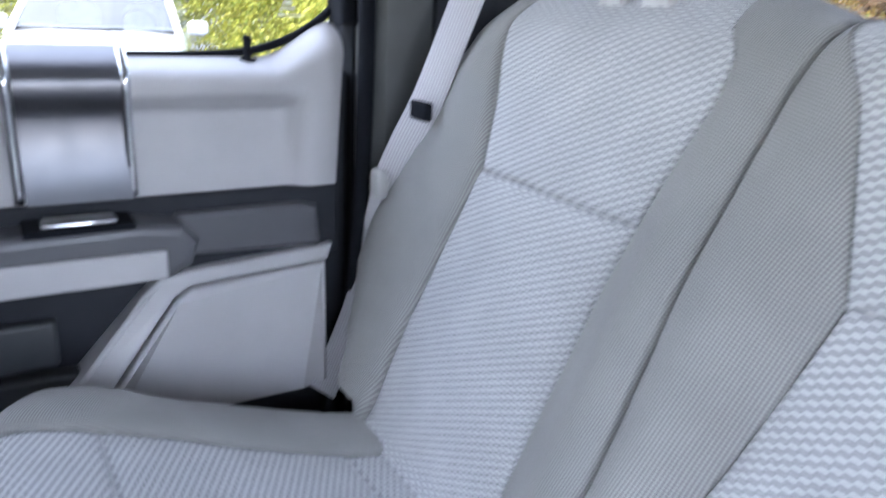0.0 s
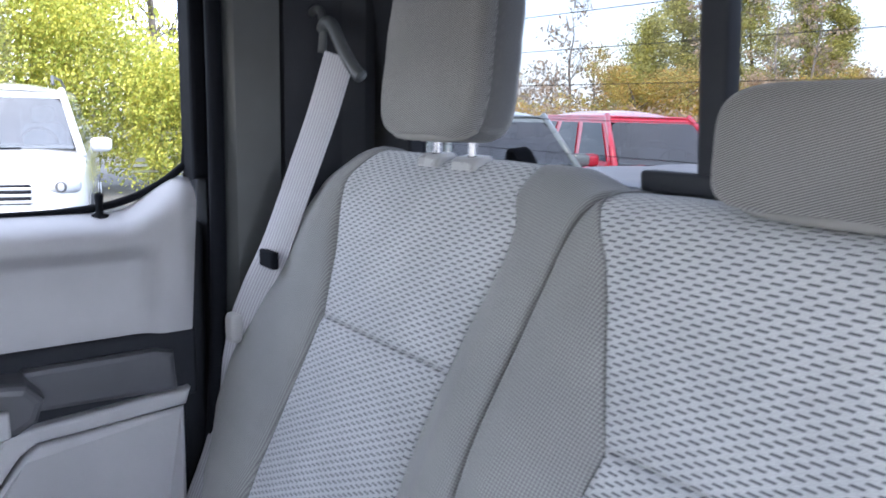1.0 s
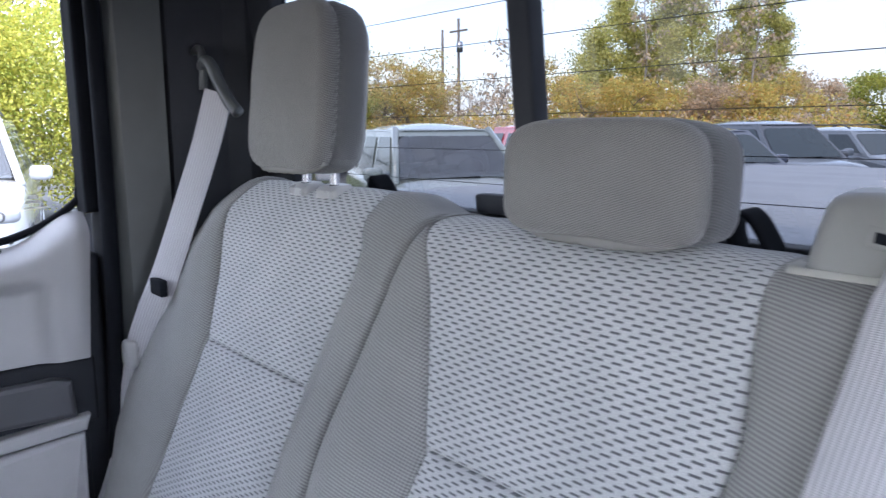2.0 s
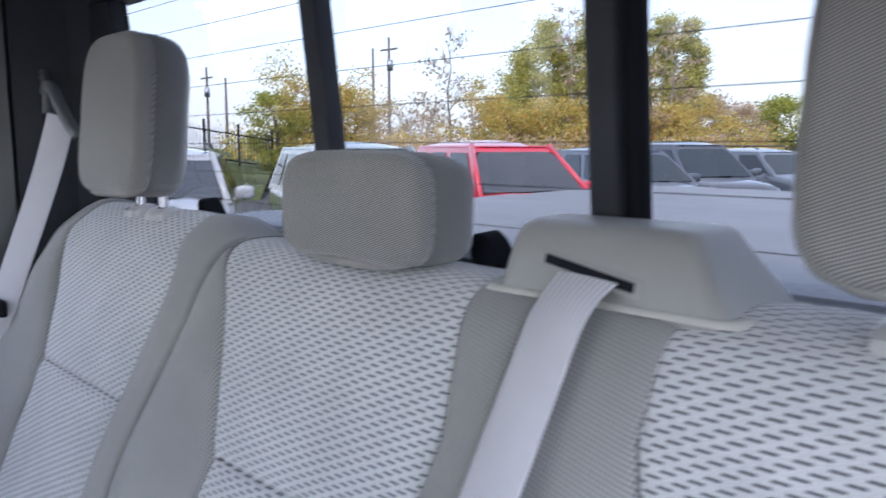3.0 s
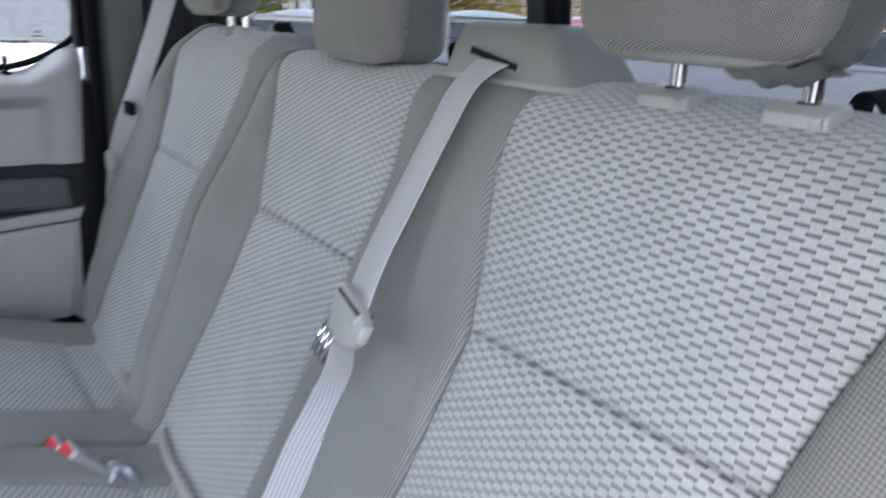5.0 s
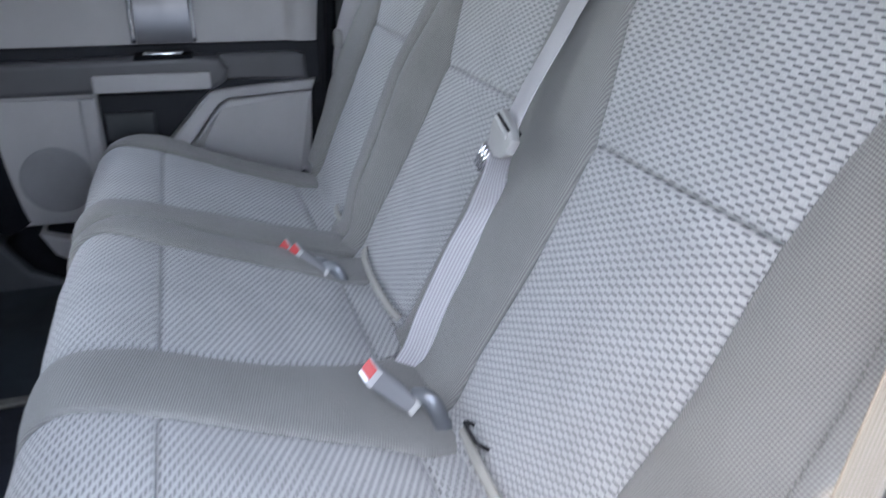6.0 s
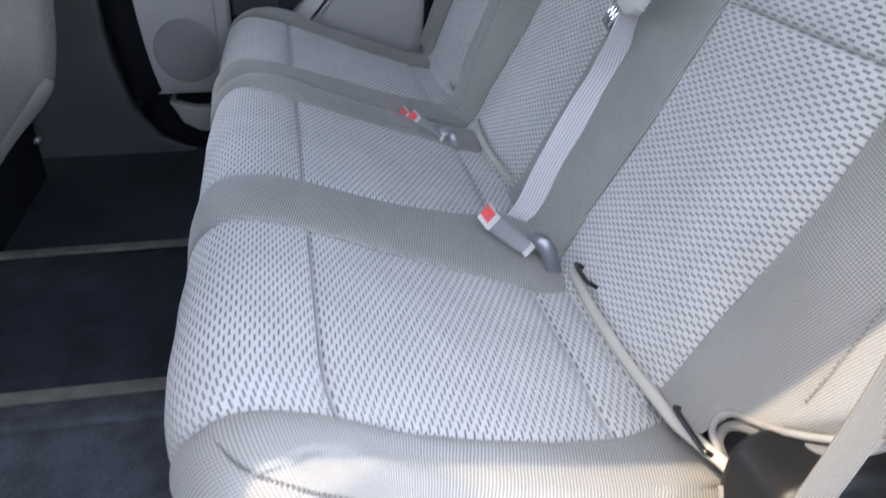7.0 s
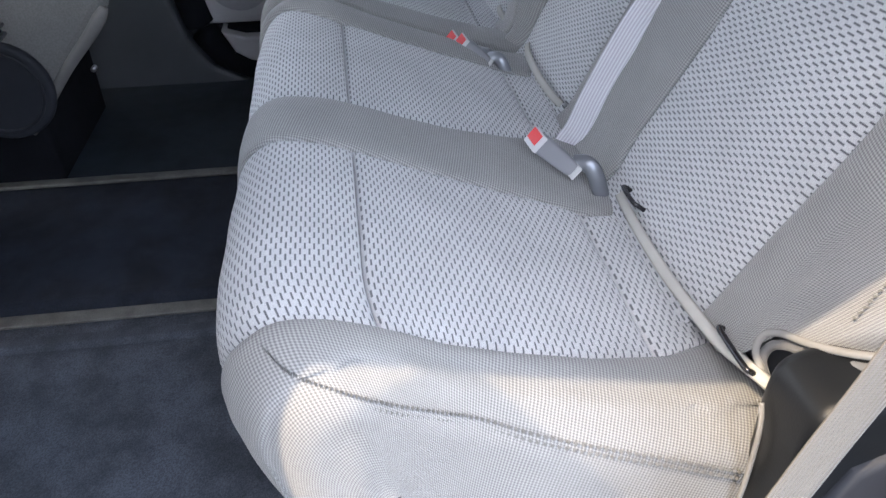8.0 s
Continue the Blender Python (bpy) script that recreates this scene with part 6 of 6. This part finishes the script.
def tree(seed, x, y, height, radius, leaf, label, kind="broad", per=26, size=0.16, bare=False, trunk=0.16, base=0.25, bark=None, lean=0.0, category="tree"):
    rng = np.random.default_rng(seed)
    t = thing("tree", (x, y, GROUND), label, category, "trees behind the car park")
    bark = bark or BARK
    line = [Vector((x + lean * k + 0.12 * radius * rng.normal() * k, y + 0.12 * radius * rng.normal() * k, GROUND + height * k)) for k in (0, 0.2, 0.4, 0.6, 0.8, 1.0)]
    line[0] = Vector((x, y, GROUND))
    line = smooth_line(line, 3)
    part("trunk", tube_mesh("trunk", line, [trunk * (1 - 0.92 * i / (len(line) - 1)) for i in range(len(line))], bark, 8), None, t)
    spots, verts, faces = [], [], []
    count = 34 if kind == "pine" else 26
    for k in range(count):
        f = base + (0.98 - base) * (k + rng.random()) / count
        at = line[min(len(line) - 1, int(f * (len(line) - 1)))]
        ang = rng.random() * 6.283
        if kind == "pine":
            reach = radius * (1.05 - f) * rng.uniform(0.5, 1.15) + 0.15
            rise = -0.05 * reach
        else:
            reach = radius * math.sqrt(max(0.05, 1 - ((f - 0.62) / 0.45) ** 2)) * rng.uniform(0.45, 1.1)
            rise = reach * rng.uniform(0.15, 0.75)
        tip = at + Vector((math.cos(ang) * reach, math.sin(ang) * reach, rise))
        mid = at.lerp(tip, 0.5) + Vector((0, 0, 0.08 * reach))
        limb = tube_mesh("limb", [at, mid, tip], [trunk * 0.28 * (1.1 - f), trunk * 0.18 * (1.1 - f), 0.006], bark, 5)
        b = len(verts)
        verts += [v.co.copy() for v in limb.vertices]
        faces += [tuple(b + i for i in q.vertices) for q in limb.polygons]
        bpy.data.meshes.remove(limb)
        twigs = 5 if bare else 0
        for _ in range(twigs):
            root = at.lerp(tip, rng.uniform(0.3, 1.0))
            end = root + Vector(rng.normal(0, 0.16 * radius, 3)) + Vector((0, 0, 0.22 * radius))
            tw = tube_mesh("twig", [root, end], [0.022, 0.006], bark, 4)
            b = len(verts)
            verts += [v.co.copy() for v in tw.vertices]
            faces += [tuple(b + i for i in q.vertices) for q in tw.polygons]
            bpy.data.meshes.remove(tw)
        for g in (0.45, 0.7, 0.9, 1.0):
            spots.append(tuple(at.lerp(tip, g) + Vector(rng.normal(0, 0.06 * radius, 3))))
    part("limbs", mesh_of("limbs", verts, faces, bark), None, t)
    if per:
        spread = (0.11 * radius, 0.11 * radius, 0.075 * radius)
        v, f = leaf_cards(rng, spots, size, per, spread)
        part("crown", mesh_of("crown", v, f, leaf, smooth=False), None, t)
    return t


def polar(az, far):
    """A place on the ground by its bearing from the cab (degrees from straight back, to the left) and distance."""
    return 0.55 - far * math.sin(radians(az)), -0.25 + far * math.cos(radians(az))


TREES = [
    (38.7, 44, 7.3, 2.4, "pine", LEAF_PINE), (36.3, 46, 9.4, 2.2, "pine", LEAF_PINE), (33.2, 46, 9.8, 2.6, "pine", LEAF_PINE), (31.0, 45, 10.2, 2.6, "pine", LEAF_PINE), (28.0, 46, 9.3, 2.0, "pine", LEAF_PINE),
    (26.3, 47, 9.0, 1.9, "pine", LEAF_PINE), (39.0, 40, 3.9, 2.4, "broad", LEAF_GOLD), (35.0, 40, 3.5, 2.6, "broad", LEAF_GOLD), (30.5, 41, 3.3, 2.6, "broad", LEAF_BROWN), (26.0, 42, 3.6, 2.4, "broad", LEAF_GOLD),
    (54.3, 30, 4.0, 2.5, "broad", LEAF_GOLD), (52.6, 29, 3.6, 2.2, "broad", LEAF_GOLD), (51.0, 31, 3.3, 1.8, "broad", LEAF_BROWN), (57.0, 30, 3.6, 1.6, "broad", LEAF_HEDGE), (23.0, 46, 3.8, 2.6, "broad", LEAF_BROWN), (19.0, 50, 4.3, 2.6, "broad", LEAF_HEDGE),
    (14.0, 52, 4.2, 2.8, "broad", LEAF_GOLD), (9.0, 52, 4.6, 2.8, "pine", LEAF_PINE), (4.0, 52, 4.4, 2.8, "broad", LEAF_HEDGE), (-2.0, 50, 5.2, 2.8, "pine", LEAF_PINE), (-8.0, 50, 5.0, 3.0, "broad", LEAF_GOLD),
]
for k, (az, far, high, wide, kind, leaf) in enumerate(TREES):
    px, py = polar(az, far)
    wide *= 1.35 if kind == "pine" else 1.0
    says = "tall green pine with gaps in its crown" if kind == "pine" else ("golden autumn tree with thin foliage" if leaf is LEAF_GOLD else "leafy roadside tree in autumn colours")
    tree(100 + k, px, py, high, wide, leaf, says, kind, per=120 if kind == "pine" else 90, size=0.0017 * far, base=0.22 if kind == "pine" else 0.12)
for k, (az, far, high, wide) in enumerate(((43.5, 45, 8.0, 2.2), (41.8, 44, 5.0, 1.8), (45.6, 46, 4.4, 2.2), (29.4, 43, 8.6, 1.8), (27.2, 43, 8.2, 1.6), (47.5, 48, 4.0, 2.0), (34.6, 44, 9.6, 1.4))):
    px, py = polar(az, far)
    tree(300 + k, px, py, high, wide, LEAF_BROWN, "bare autumn tree with pale thin branches", "broad", per=3, size=0.12, bare=True, bark=BARK_PALE, trunk=0.13)

# brush along the far edge
rng = np.random.default_rng(5)
for k, (az0, az1, far, high, leaf, n) in enumerate(((20, 60, 40, 2.4, LEAF_GOLD, 420), (-30, 22, 52, 2.6, LEAF_BROWN, 420), (24, 50, 37, 1.7, LEAF_BROWN, 260))):
    spots = []
    for _ in range(n):
        az = rng.uniform(az0, az1)
        px, py = polar(az, far + rng.normal(0, 1.2))
        spots.append((px, py, GROUND + abs(rng.normal(0.45, 0.3)) * high))
    v, f = leaf_cards(rng, spots, 0.09, 70, (0.45, 0.45, 0.28))
    tagged(part("brush", mesh_of("brush", v, f, leaf, smooth=False)), "low autumn brush along the car park's edge", "brush", kind="stuff")

# the hedge and wood beside the white car
spots = []
for _ in range(1500):
    az = rng.uniform(67, 112)
    far = 15.5 + rng.uniform(-0.6, 2.2)
    px, py = polar(az, far)
    spots.append((px, py, GROUND + rng.uniform(0.1, 1.0) ** 0.8 * (3.0 + 1.1 * noise.noise(Vector((az * 0.35, 0, 0))) + (0.9 if az > 76 else -0.2))))
v, f = leaf_cards(rng, spots, 0.036, 150, (0.26, 0.26, 0.20))
tagged(part("hedge", mesh_of("hedge", v, f, LEAF_HEDGE, smooth=False)), "dense yellow-green hedge in sunlight behind the cars", "hedge", kind="stuff")
for k, (az, far, high) in enumerate(((84.5, 18.5, 9.5), (81.5, 19.0, 9.0), (79.2, 18.2, 8.5), (87.5, 19, 9), (91, 19, 9), (74.0, 20, 7.0), (96, 19, 9))):
    px, py = polar(az, far)
    tree(500 + k, px, py, high, 2.6, LEAF_HEDGE, "bare-trunked woodland tree behind the hedge", "broad", per=8, size=0.10, bare=True, trunk=0.17, base=0.35)

# grass bank and iron fence
px, py = polar(62, 30)
bm = bmesh.new()
bank = [(58, 24, 0.0), (72, 24, 0.0), (72, 30, 1.98), (57, 30, 0.80), (72, 60, 2.1), (50, 60, 0.9)]
bv = [bm.verts.new((*polar(a, d), GROUND + 0.01 + h)) for a, d, h in bank]
bm.faces.new((bv[0], bv[1], bv[2], bv[3]))
bm.faces.new((bv[3], bv[2], bv[4], bv[5]))
bmesh.ops.recalc_face_normals(bm, faces=bm.faces)
setting("grass_bank", bm, GRASS, "green grass bank beside the car park", "ground")
fence = thing("fence", (*polar(64, 29.5), GROUND + 1.5), "black iron picket fence on the grass bank", "fence")
picket = mesh_of("picket", *(lambda b: (b[0], b[1]))(superbox(0.015, 0.015, 1.35, 12, 2)), BLACK, smooth=False)
n = 66
ends = [Vector((*polar(71.5, 29.5), GROUND + 1.95)), Vector((*polar(57.0, 29.5), GROUND + 0.75))]
for k in range(n):
    p = ends[0].lerp(ends[1], k / (n - 1))
    ob = part("picket", picket, None, fence)
    ob.matrix_parent_inverse = Matrix()
    ob.location = p + Vector((0, 0, 0.68)) - fence.location
for dz in (0.15, 1.15):
    part("rail", tube_mesh("rail", [ends[0] + Vector((0, 0, dz)), ends[1] + Vector((0, 0, dz))], 0.03, BLACK, 6), None, fence)
for k in range(7):
    p = ends[0].lerp(ends[1], k / 6)
    part("post", tube_mesh("post", [p, p + Vector((0, 0, 1.55))], 0.05, BLACK, 8), None, fence)

# utility poles
WOOD = plain("pole_wood", (0.20, 0.17, 0.15), 0.9, amount=0.2, scale=3)
for az, far, high, arm in ((48.2, 60, 10.2, True), (49.4, 62, 9.6, False), (61.5, 70, 8.6, True), (60.2, 66, 7.4, False), (65.5, 60, 6.6, False), (15.0, 62, 11.5, True)):
    px, py = polar(az, far)
    pole = thing("utility_pole", (px, py, GROUND), "wooden utility pole beyond the trees", "utility pole", "utility poles")
    part("shaft", tube_mesh("shaft", [(px, py, GROUND), (px, py, GROUND + high)], [0.15, 0.10], WOOD, 8), None, pole)
    if arm:
        part("crossarm", box_bm(px - 1.0, px + 1.0, py - 0.06, py + 0.06, GROUND + high - 1.0, GROUND + high - 0.86), WOOD, pole)
        part("transformer", tube_mesh("transformer", [(px + 0.35, py - 0.2, GROUND + high - 2.6), (px + 0.35, py - 0.2, GROUND + high - 1.8)], 0.25, SATIN, 10), None, pole)
